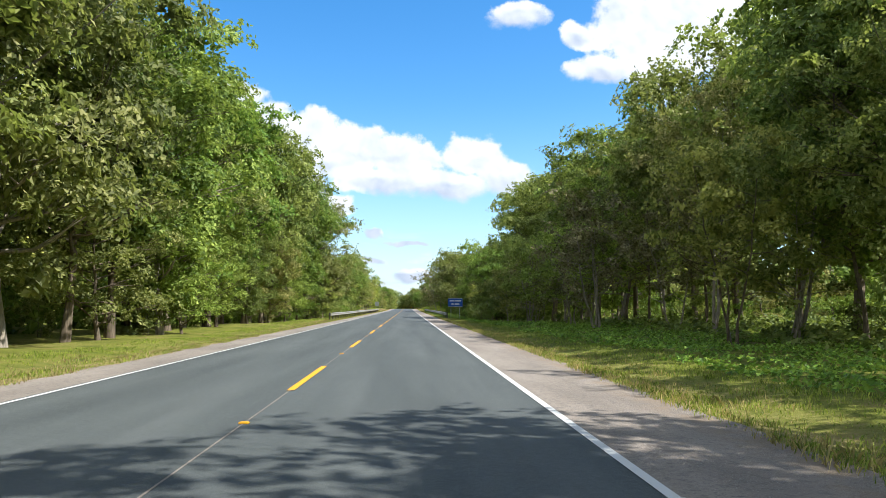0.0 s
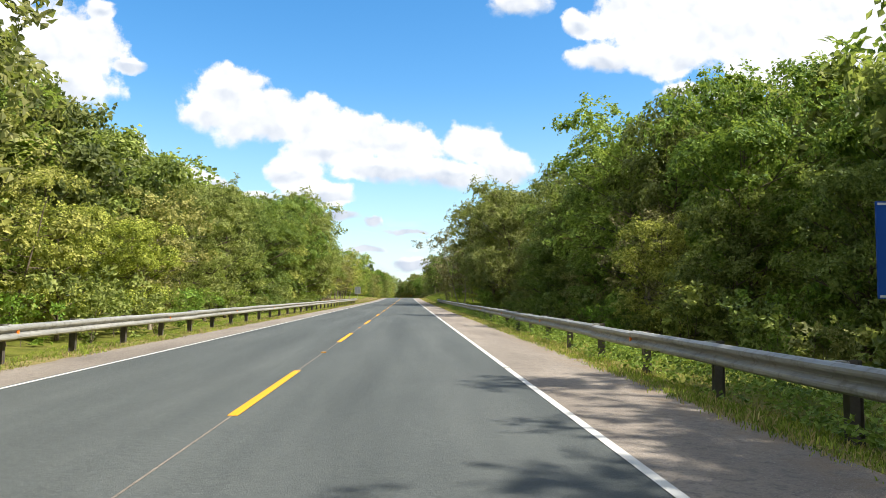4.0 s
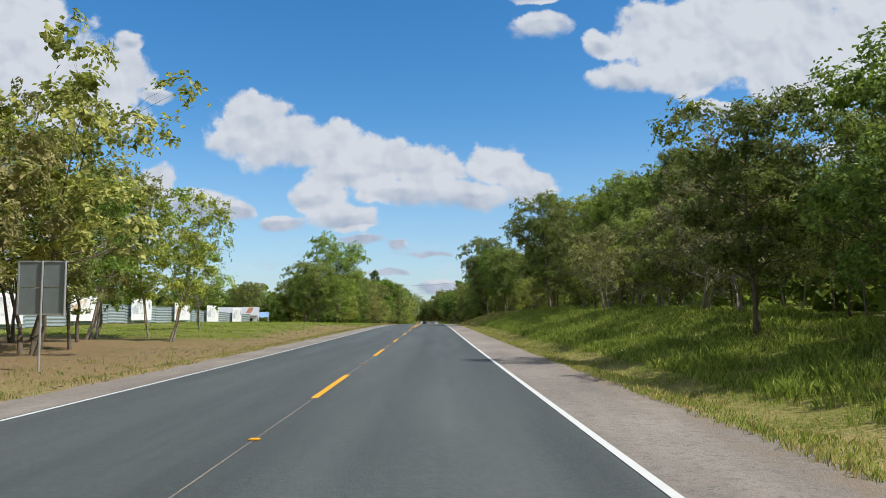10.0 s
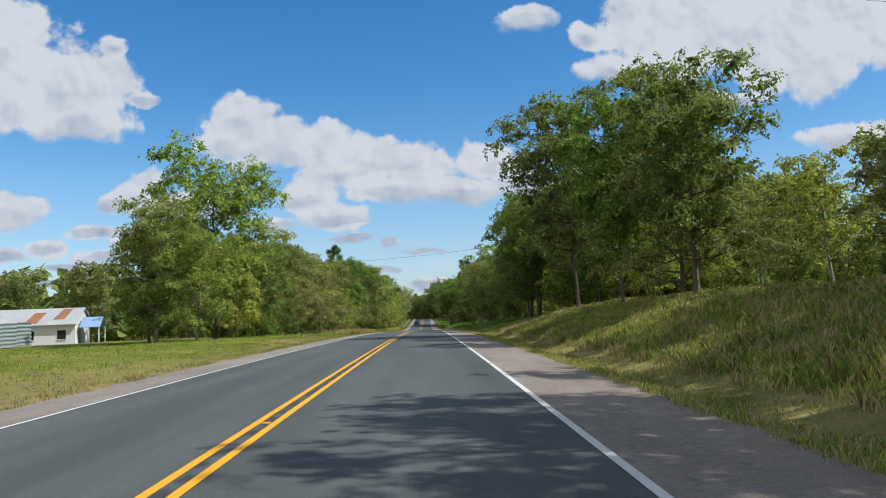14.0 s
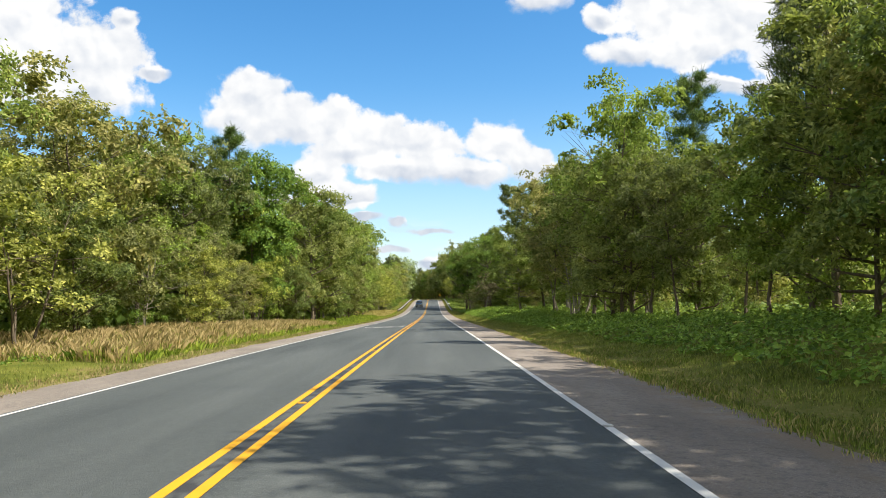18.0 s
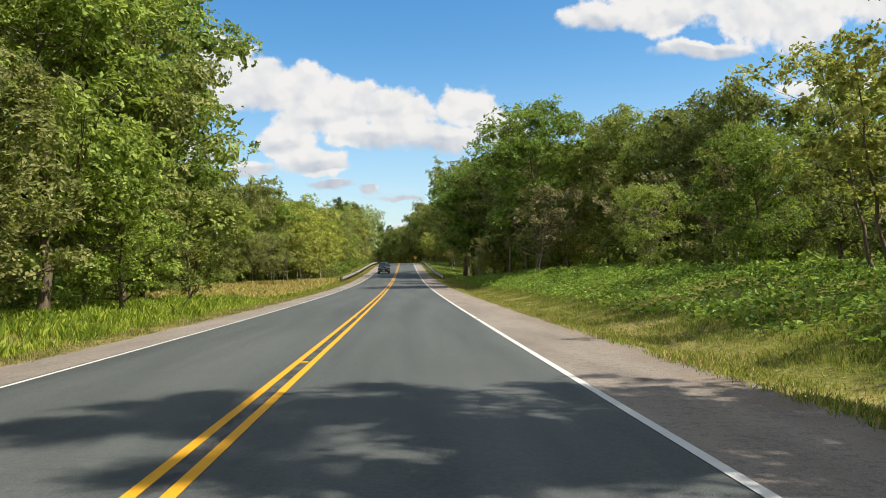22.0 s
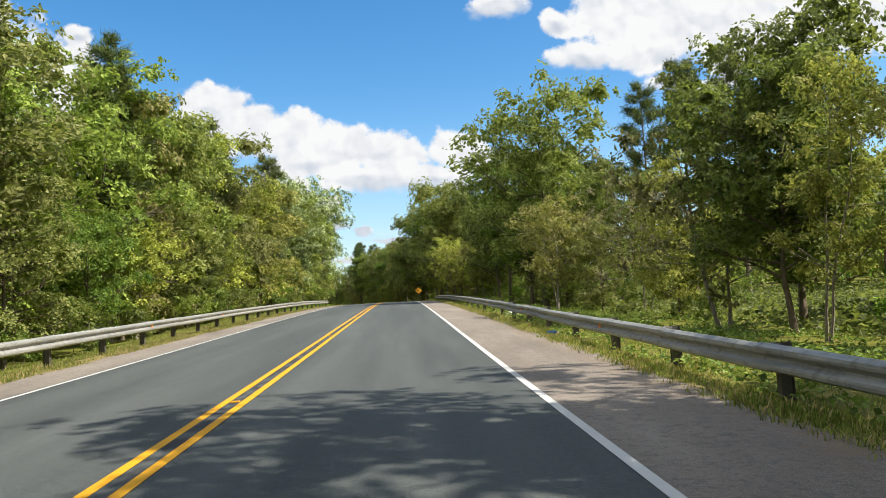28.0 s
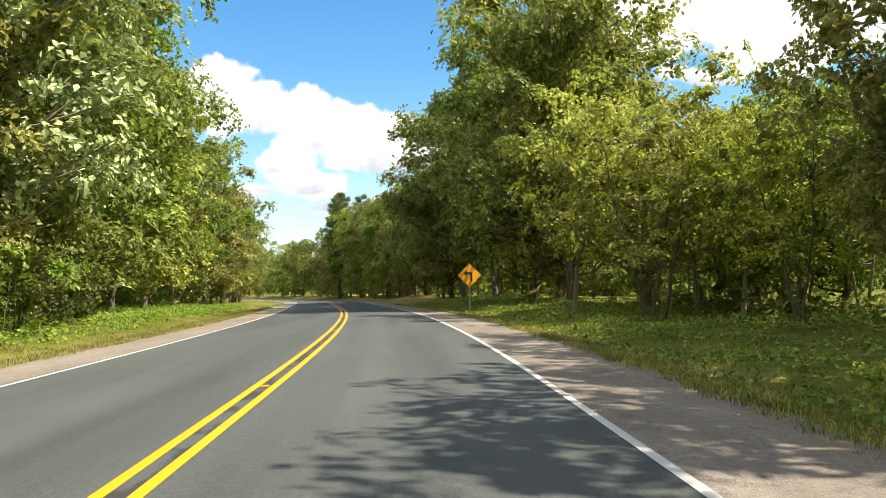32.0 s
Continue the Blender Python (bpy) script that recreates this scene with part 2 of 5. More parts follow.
def chip_seal(n):
    p = where(n)
    grain, stone = n.noise(p, 34, 4, 0.75), n.noise(p, 9, 5, 0.75)
    patch = n.noise(n.vec("MULTIPLY", p, (1, 0.25, 1)), 0.9, 5)
    c = n.steps(patch, (0.3, (0.190, 0.160, 0.132)), (0.55, (0.268, 0.228, 0.188)), (0.75, (0.335, 0.288, 0.240)))
    c = n.mix(n.math("MULTIPLY", n.band(stone, 0.48, 0.66), 0.55), c, (0.110, 0.102, 0.094, 1))
    c = n.mix(n.math("MULTIPLY", n.band(grain, 0.5, 0.68), 0.6), c, (0.095, 0.088, 0.08, 1))
    c = n.mix(n.math("MULTIPLY", n.band(n.noise(p, 80, 2), 0.58, 0.68), 0.6), c, (0.40, 0.365, 0.335, 1))
    x = n.math("ABSOLUTE", n.add("ShaderNodeSeparateXYZ", _0=p).outputs[0])
    dust = n.math("MULTIPLY", n.band(n.math("ADD", x, n.math("MULTIPLY", stone, 0.9)), 5.1, 5.6), n.band(n.noise(p, 2.2, 4), 0.4, 0.6))
    c = n.mix(n.math("MULTIPLY", dust, 0.6), c, (0.235, 0.175, 0.115, 1))
    return principled(n, c, 0.9, bump=n.math("ADD", grain, stone), depth=0.04, spec=0.25)


def paint(col, wear):
    def build(n):
        p = where(n)
        chip = n.band(n.math("ADD", n.math("MULTIPLY", n.noise(p, 34, 4, 0.7), 0.7),
                             n.math("MULTIPLY", n.noise(p, 1.1, 2), 0.3)), 0.62 - wear, 0.7 - wear)
        dirt = n.noise(p, 5, 3)
        c = n.mix(n.math("MULTIPLY", dirt, 0.35), (*col, 1), tuple(v * 0.6 for v in col) + (1,))
        return principled(n, n.mix(chip, c, (0.12, 0.12, 0.12, 1)), 0.7, bump=dirt, depth=0.004, spec=0.3)
    return build


def soil(n):
    p = where(n)
    big, mid, fine = n.noise(p, 0.09, 4), n.noise(p, 0.7, 5, 0.65), n.noise(p, 11, 4, 0.7)
    green = n.steps(mid, (0.3, (0.075, 0.090, 0.014)), (0.5, (0.135, 0.150, 0.024)), (0.72, (0.215, 0.20, 0.05)))
    straw = n.steps(fine, (0.3, (0.20, 0.155, 0.06)), (0.7, (0.36, 0.28, 0.125)))
    earth = n.steps(fine, (0.3, (0.11, 0.065, 0.038)), (0.7, (0.21, 0.13, 0.082)))
    c = n.mix(n.band(n.math("ADD", n.math("MULTIPLY", big, 0.5), n.math("MULTIPLY", fine, 0.5)), 0.52, 0.66), green, straw)
    c = n.mix(n.math("MULTIPLY", n.band(n.math("ADD", n.math("MULTIPLY", mid, 0.6), n.math("MULTIPLY", fine, 0.4)), 0.56, 0.66), 0.7), c, earth)
    at = n.add("ShaderNodeSeparateXYZ", _0=p)
    grove = n.math("MULTIPLY", n.math("MULTIPLY", n.band(at.outputs[1], 206, 216), n.band(at.outputs[1], 262, 250)), n.math("MULTIPLY", n.band(at.outputs[0], -6.2, -8.0), n.band(at.outputs[0], -24, -20)))
    c = n.mix(n.math("MULTIPLY", grove, n.band(mid, 0.25, 0.5)), c, n.mix(0.35, earth, straw))
    rubble = n.math("MULTIPLY", n.math("MULTIPLY", n.band(at.outputs[1], 222, 236), n.band(at.outputs[1], 330, 300)), n.band(n.math("ADD", at.outputs[0], n.math("MULTIPLY", mid, 3.5)), -8.4, -6.4))
    rubble = n.math("MULTIPLY", rubble, n.band(at.outputs[0], 0, -2))
    c = n.mix(n.math("MULTIPLY", rubble, 0.85), c, n.mix(0.45, earth, straw))
    bank = n.math("MULTIPLY", n.math("MULTIPLY", n.band(at.outputs[1], 298, 312), n.band(at.outputs[1], 365, 345)), n.math("MULTIPLY", n.band(at.outputs[0], 5.5, 7), n.math("MULTIPLY", n.band(at.outputs[0], 24, 17), n.band(mid, 0.3, 0.55))))
    c = n.mix(n.math("MULTIPLY", bank, 0.7), c, straw)
    verge = n.math("MULTIPLY", n.band(n.math("ABSOLUTE", at.outputs[0]), 7.6, 5.6), n.band(n.math("ADD", mid, n.math("MULTIPLY", fine, 0.4)), 0.5, 0.8))
    c = n.mix(n.math("MULTIPLY", verge, 0.8), c, straw)
    return principled(n, c, 0.95, bump=n.math("ADD", fine, mid), depth=0.12, spec=0.1)


def leaf(dark, mid, light, shine=0.3, thin=0.42):
    dark, light = tuple(v * 0.62 for v in dark), tuple(v * 1.12 for v in light)
    def build(n):
        one = n.add("ShaderNodeNewGeometry").outputs["Random Per Island"]
        tree = n.add("ShaderNodeObjectInfo").outputs["Random"]
        lot = n.noise(own(n), 0.55, 3)
        spray = n.noise(own(n), 1.9, 2)
        k = n.math("ADD", n.math("MULTIPLY", one, 0.34), n.math("ADD", n.math("MULTIPLY", lot, 0.33), n.math("MULTIPLY", spray, 0.33)))
        c = n.steps(k, (0.34, dark), (0.5, mid), (0.68, light))
        c = n.add("ShaderNodeHueSaturation", Hue=n.math("ADD", 0.480, n.math("MULTIPLY", tree, 0.05)),
                  Saturation=n.math("ADD", 0.80, n.math("MULTIPLY", tree, 0.25)),
                  Value=n.math("ADD", 0.86, n.math("MULTIPLY", tree, 0.5)), Color=c).outputs[0]
        body = n.add("ShaderNodeBsdfPrincipled", Base_Color=c, Roughness=0.55, Specular_IOR_Level=shine * 0.7).outputs[0]
        back = n.add("ShaderNodeBsdfTranslucent", Color=n.mix(0.5, c, (0.38, 0.46, 0.06, 1))).outputs[0]
        return n.add("ShaderNodeMixShader", _0=thin, _1=body, _2=back).outputs[0]
    return build


def bark(col):
    def build(n):
        p = own(n)
        g = n.noise(n.vec("MULTIPLY", p, (9, 9, 1.6)), 1.5, 5, 0.7)
        big = n.noise(p, 0.9, 3)
        c = n.steps(g, (0.3, tuple(v * 0.45 for v in col)), (0.55, col), (0.8, tuple(min(1, v * 1.6) for v in col)))
        c = n.mix(n.math("MULTIPLY", n.band(big, 0.45, 0.7), 0.5), c, (0.075, 0.085, 0.045, 1))
        return principled(n, c, 0.9, bump=g, depth=0.05, spec=0.2)
    return build


def galvanised(n):
    p = own(n)
    w = where(n)
    streak = n.noise(n.vec("MULTIPLY", w, (1, 0.25, 6)), 2.2, 5, 0.65)
    grime = n.noise(w, 7, 4)
    c = n.steps(streak, (0.3, (0.21, 0.21, 0.19)), (0.6, (0.37, 0.365, 0.335)), (0.8, (0.49, 0.48, 0.44)))
    c = n.mix(n.math("MULTIPLY", n.band(grime, 0.5, 0.7), 0.5), c, (0.13, 0.12, 0.09, 1))
    return principled(n, c, n.math("ADD", 0.42, n.math("MULTIPLY", grime, 0.3)), 0.2, bump=streak, depth=0.004)


def plain(col, rough=0.6, metal=0.0, vary=0.25, scale=6.0, spec=0.5):
    def build(n):
        p = own(n)
        k = n.noise(p, scale, 5, 0.65)
        c = n.mix(k, tuple(v * (1 - vary) for v in col) + (1,), tuple(min(1, v * (1 + vary)) for v in col) + (1,))
        return principled(n, c, rough, metal, bump=k, depth=0.004, spec=spec)
    return build


def tar(n):
    p = where(n)
    blot = n.noise(n.vec("MULTIPLY", p, (1, 0.4, 1)), 6.0, 4)
    c = n.mix(n.band(blot, 0.42, 0.58), (0.040, 0.041, 0.040, 1), (0.080, 0.086, 0.082, 1))
    return principled(n, c, 0.8, bump=n.noise(p, 60, 3), depth=0.008, spec=0.3)


M = {}
for key, build in {
    "asphalt": asphalt, "tar": tar, "shoulder": chip_seal, "white": paint((0.62, 0.615, 0.58), 0.0), "yellow": paint((0.72, 0.36, 0.012), 0.0),
    "soil": soil, "galvanised": galvanised,
    "leaf_deep": leaf((0.061, 0.101, 0.020), (0.125, 0.179, 0.034), (0.233, 0.276, 0.057)),
    "leaf_olive": leaf((0.110, 0.149, 0.029), (0.214, 0.253, 0.052), (0.350, 0.368, 0.087)),
    "leaf_gold": leaf((0.163, 0.182, 0.033), (0.300, 0.294, 0.060), (0.463, 0.421, 0.105)),
    "leaf_dry": leaf((0.105, 0.088, 0.037), (0.182, 0.160, 0.061), (0.275, 0.248, 0.098), thin=0.2),
    "leaf_grey": leaf((0.117, 0.159, 0.055), (0.232, 0.280, 0.109), (0.503, 0.541, 0.263), thin=0.2),
    "needle": leaf((0.048, 0.077, 0.019), (0.087, 0.124, 0.031), (0.151, 0.191, 0.049), thin=0.15),
    "grass": leaf((0.096, 0.131, 0.018), (0.192, 0.228, 0.031), (0.351, 0.338, 0.064), thin=0.4),
    "straw": leaf((0.300, 0.205, 0.075), (0.420, 0.290, 0.112), (0.520, 0.395, 0.170), thin=0.4),
    "creeper": leaf((0.070, 0.125, 0.014), (0.145, 0.224, 0.027), (0.257, 0.321, 0.052), thin=0.35),
    "bark": bark((0.16, 0.125, 0.09)), "bark_pale": bark((0.30, 0.26, 0.205)),
}.items():
    M[key] = material(key, build)


# ---------------------------------------------------------------- mesh helpers
def mesh_of(name, verts, faces, mat=None, smooth=False):
    """A mesh from arrays of vertices and of faces that all have the same number of corners."""
    me = bpy.data.meshes.new(name)
    v, f = np.asarray(verts, np.float32), np.asarray(faces, np.int32)
    me.vertices.add(len(v))
    me.vertices.foreach_set("co", v.ravel())
    me.loops.add(f.size)
    me.loops.foreach_set("vertex_index", f.ravel())
    me.polygons.add(len(f))
    me.polygons.foreach_set("loop_start", np.arange(len(f), dtype=np.int32) * f.shape[1])
    me.polygons.foreach_set("loop_total", np.full(len(f), f.shape[1], np.int32))
    me.polygons.foreach_set("use_smooth", np.full(len(f), smooth))
    me.update(calc_edges=True)
    me.validate()
    if mat:
        me.materials.append(mat)
    return me


def child(name, data, parent, label="", m=None):
    ob = new(name, data)
    ob.parent = parent
    if m is not None:
        ob.matrix_basis = m
    return tagged(ob, label=label) if label else ob


def part(name, bm, mat, parent, label="", smooth=False):
    me = bpy.data.meshes.new(name)
    bm.to_mesh(me)
    bm.free()
    me.materials.append(mat)
    if smooth:
        for p in me.polygons:
            p.use_smooth = True
    return child(name, me, parent, label)


def box(x0, y0, z0, x1, y1, z1, bevel=0.0):
    bm = bmesh.new()
    bmesh.ops.create_cube(bm, size=1)
    for v in bm.verts:
        v.co = Vector(((x0 + x1) / 2 + v.co.x * (x1 - x0), (y0 + y1) / 2 + v.co.y * (y1 - y0), (z0 + z1) / 2 + v.co.z * (z1 - z0)))
    if bevel:
        bmesh.ops.bevel(bm, geom=bm.edges[:], offset=bevel, segments=2, affect="EDGES")
    return bm


def rod(p, q, r, r2=None, sides=10):
    bm = bmesh.new()
    p, q = Vector(p), Vector(q)
    m = Matrix.Translation((p + q) / 2) @ (q - p).to_track_quat("Z", "Y").to_matrix().to_4x4()
    bmesh.ops.create_cone(bm, cap_ends=True, segments=sides, radius1=r, radius2=r if r2 is None else r2, depth=(q - p).length, matrix=m)
    return bm


def tubes(lines, sides=6):
    """Tapered tubes along polylines [(points, radii)], as arrays."""
    vs, fs, at = [], [], 0
    a = np.linspace(0, 2 * np.pi, sides, endpoint=False)
    for pts, rad in lines:
        pts = np.asarray(pts, float)
        d = np.gradient(pts, axis=0)
        d /= np.linalg.norm(d, axis=1, keepdims=True) + 1e-9
        ref = np.where(np.abs(d[:, 2:3]) > 0.9, [[1.0, 0, 0]], [[0, 0, 1.0]])
        e = np.cross(d, ref)
        e /= np.linalg.norm(e, axis=1, keepdims=True)
        g = np.cross(d, e)
        r = np.asarray(rad)[:, None, None]
        ring = pts[:, None] + r * (np.cos(a)[None, :, None] * e[:, None] + np.sin(a)[None, :, None] * g[:, None])
        vs.append(ring.reshape(-1, 3))
        i, j = np.meshgrid(np.arange(len(pts) - 1), np.arange(sides), indexing="ij")
        k = (j + 1) % sides
        fs.append(at + np.stack([i * sides + j, i * sides + k, (i + 1) * sides + k, (i + 1) * sides + j], -1).reshape(-1, 4))
        at += len(pts) * sides
    return np.concatenate(vs), np.concatenate(fs)


def blades(rng, pos, out, length, width, droop=0.25, loose=0.55):
    """Folded diamond leaves at pos, facing roughly out."""
    n = len(pos)
    nrm = out + rng.normal(0, loose, (n, 3))
    nrm /= np.linalg.norm(nrm, axis=1, keepdims=True)
    ax = rng.normal(0, 1, (n, 3)) + [0, 0, -droop]
    ax -= nrm * (ax * nrm).sum(1, keepdims=True)
    ax /= np.linalg.norm(ax, axis=1, keepdims=True)
    sd = np.cross(nrm, ax)
    ln = (length * rng.uniform(0.65, 1.25, n))[:, None] / 2
    wd = (width * rng.uniform(0.65, 1.25, n))[:, None] / 2
    v = np.stack([pos - ax * ln, pos + sd * wd - ax * ln * 0.1 + nrm * wd * 0.35, pos + ax * ln - nrm * ln * 0.15,
                  pos - sd * wd - ax * ln * 0.1 + nrm * wd * 0.35], 1).reshape(-1, 3)
    i = np.arange(n)[:, None] * 4
    return v, np.concatenate([i + [0, 1, 2], i + [0, 2, 3]])


# ---------------------------------------------------------------- ground and road
RIGHT_BANK = [(-90, 0.0), (55, -0.1), (90, -1.0), (190, -1.0), (212, 0.1), (240, 1.1), (285, 1.75), (312, 1.45), (345, 1.6), (385, 0.7), (440, 0.5), (470, 1.0),
              (515, 1.2), (545, 0.4), (565, -0.8), (660, -0.8), (685, 0.1), (730, 0.5)]
LEFT_BANK = [(-90, 0.0), (60, 0.0), (90, -0.8), (195, -0.8), (215, 0.1), (300, 0.5), (345, 0.2), (380, 0.1), (550, 0.1), (568, -0.8), (655, -0.8), (680, 0.2)]
EDGE_R, EDGE_L = 5.42, -5.02


def lumps(x, y):
    return (np.sin(x * 0.61 + 1.3 * np.sin(y * 0.23)) * np.sin(y * 0.47 + 0.7 * np.sin(x * 0.31)) * 0.09
            + np.sin(x * 0.13 + 2) * np.sin(y * 0.09 + 1) * 0.18)


def ground_z(x, y):
    x, y = np.asarray(x, float), np.asarray(y, float)
    u = x - bend(y)
    r = np.clip((u - 6.0) / 6.8, 0, 1)
    l = np.clip((-u - 5.8) / 6.8, 0, 1)
    smooth = lambda k: k * k * (3 - 2 * k)
    off = smooth(r) * ramp(RIGHT_BANK, y) + smooth(l) * ramp(LEFT_BANK, y)
    out = np.clip((np.abs(u) - 5.6) / 2.7, 0, 1)
    dip = -0.16 * np.exp(-((np.abs(u) - 6.5) / 0.8) ** 2)
    far = np.clip((np.abs(u) - 80) / 600, 0, 1)
    flat = np.where(np.abs(u) < 5.1, -0.06, -0.015)
    return (road_z(y) + off) * (1 - 0.6 * far) + out * lumps(x, y) + dip * (out > 0) + flat


def grid(xs, ys, zf):
    x, y = np.meshgrid(xs, ys)
    v = np.stack([x + bend(y), y, zf(x + bend(y), y)], -1).reshape(-1, 3)
    n = len(xs)
    i, j = np.meshgrid(np.arange(len(ys) - 1), np.arange(n - 1), indexing="ij")
    a = i * n + j
    return v, np.stack([a, a + 1, a + n + 1, a + n], -1).reshape(-1, 4)


us = np.concatenate([-np.geomspace(2600, 46, 14), np.arange(-40, -16, 2.5), np.arange(-16, 16.1, 0.8), np.arange(18, 41, 2.5), np.geomspace(46, 2600, 14)])
ysg = np.concatenate([np.linspace(-1500, -120, 8), np.arange(-100, 860, 2.0), np.geomspace(870, 3900, 22)])
v, f = grid(us, ysg, ground_z)
tagged(new("ground", mesh_of("ground", v, f, M["soil"], True)), "grassy roadside ground with straw and bare earth patches", "ground", kind="structure")


def strip(name, mat, u0, u1, y0, y1, lift, label, category, step=2.0, jag=0.0, cross=2, thick=0.0):
    """A ribbon of the road between two offsets from the centre line."""
    ys = np.linspace(y0, y1, max(2, int((y1 - y0) / step) + 1))
    us_ = np.linspace(u0, u1, cross)
    x, y = np.meshgrid(us_, ys)
    if jag:
        rng = np.random.default_rng(int(abs(u1) * 100))
        x[:, -1] += np.interp(ys, np.arange(y0, y1 + 3, 0.9), rng.normal(0, jag, len(np.arange(y0, y1 + 3, 0.9))))
    fall = -0.012 * np.clip(np.abs(x) - 0.0, 0, None)
    v = np.stack([x + bend(y), y, road_z(y) + lift + fall], -1)
    if thick:
        d = v[:, -1:].copy()
        d[..., 2] -= thick
        d[..., 0] += np.sign(u1) * thick * 0.6
        v = np.concatenate([v, d], 1)
    n = v.shape[1]
    i, j = np.meshgrid(np.arange(len(ys) - 1), np.arange(n - 1), indexing="ij")
    a = i * n + j
    f = np.stack([a, a + 1, a + n + 1, a + n], -1).reshape(-1, 4)
    if u1 < u0:
        f = f[:, ::-1]
    return tagged(new(name, mesh_of(name, v.reshape(-1, 3), f, mat)), label, category, kind="structure")


Y0, Y1 = -90.0, 1000.0
strip("road", M["asphalt"], -3.73, 3.62, Y0, Y1, 0.06, "two-lane grey asphalt road, dry and smooth", "road", cross=5)
strip("pavement_right", M["shoulder"], 3.60, EDGE_R, Y0, Y1, 0.052, "paved shoulder of pinkish grey chip seal with a ragged edge", "shoulder", step=0.6, jag=0.07, cross=3, thick=0.07)
strip("pavement_left", M["shoulder"], -3.71, EDGE_L, Y0, Y1, 0.052, "paved shoulder of pinkish grey chip seal with a ragged edge", "shoulder", step=0.6, jag=0.07, cross=3, thick=0.07)
strip("trim_line_right", M["white"], W_LANE - 0.05, W_LANE + 0.045, Y0, Y1, 0.066, "solid white edge line on the asphalt", "road marking")
strip("trim_line_left", M["white"], -3.58, -3.66, Y0, Y1, 0.066, "solid white edge line on the asphalt", "road marking")
strip("trim_seam", M["shoulder"], 0.02, 0.04, Y0, 286.0, 0.0635, "thin pale joint along the middle of the asphalt", "road joint")
DASH0, PERIOD, DASH, DOUBLE = 11.5, 12.0, 4.6, 286.8
for k in range(-8, 23):
    y = DASH0 + k * PERIOD
    strip("trim_centre_dash", M["yellow"], -0.02, 0.09, y, y + DASH, 0.066, "worn yellow centre line dash", "road marking", step=DASH)
strip("trim_centre_line", M["yellow"], -0.133, -0.035, DOUBLE, Y1, 0.066, "solid yellow line of the double centre line", "road marking")
strip("trim_centre_line", M["yellow"], 0.105, 0.203, DOUBLE, Y1, 0.066, "solid yellow line of the double centre line", "road marking")

strip("trim_tar", M["tar"], -0.034, 0.104, DOUBLE, Y1, 0.0645, "dark worn tar strip between the yellow lines", "road marking")

# ---------------------------------------------------------------- trees
class Kind:
    """A kind of tree: a few models, each placed once and then copied."""

    def __init__(self, name, label, models):
        self.name, self.label, self.models, self.used, self.n = name, label, models, {}, 0

    def plant(self, x, y, h, rng, sink=0.1, model=None, lean=0.0, turn=None):
        i = model if model is not None else int(rng.integers(len(self.models)))
        self.n += 1
        if i not in self.used:
            self.used[i] = build_tree(self.name, self.label, *self.models[i])
            first = True
        else:
            first = False
        ob, ref = self.used[i]
        k = h / ref
        m = (Matrix.Translation((x, y, float(ground_z(x, y)) - sink)) @ Euler((lean * rng.uniform(-1, 1), lean * rng.uniform(-1, 1), rng.uniform(0, 6.28) if turn is None else turn)).to_matrix().to_4x4()
             @ Matrix.Diagonal((k * rng.uniform(0.9, 1.12), k * rng.uniform(0.9, 1.12), k, 1)))
        if first:
            ob.matrix_basis = m
            return ob
        c = ob.copy()
        scene.collection.objects.link(c)
        c.matrix_basis = m
        for o in ob.children:
            d = o.copy()
            scene.collection.objects.link(d)
            d.parent = c
        return c


def build_tree(name, label, wood, foliage):
    root = new(name)
    root.empty_display_size = 0.5
    tagged(root, label, "bush" if name == "shrub" else "tree")
    child("trunk", wood, root)
    child("crown", foliage[0], root)
    return root, foliage[1]


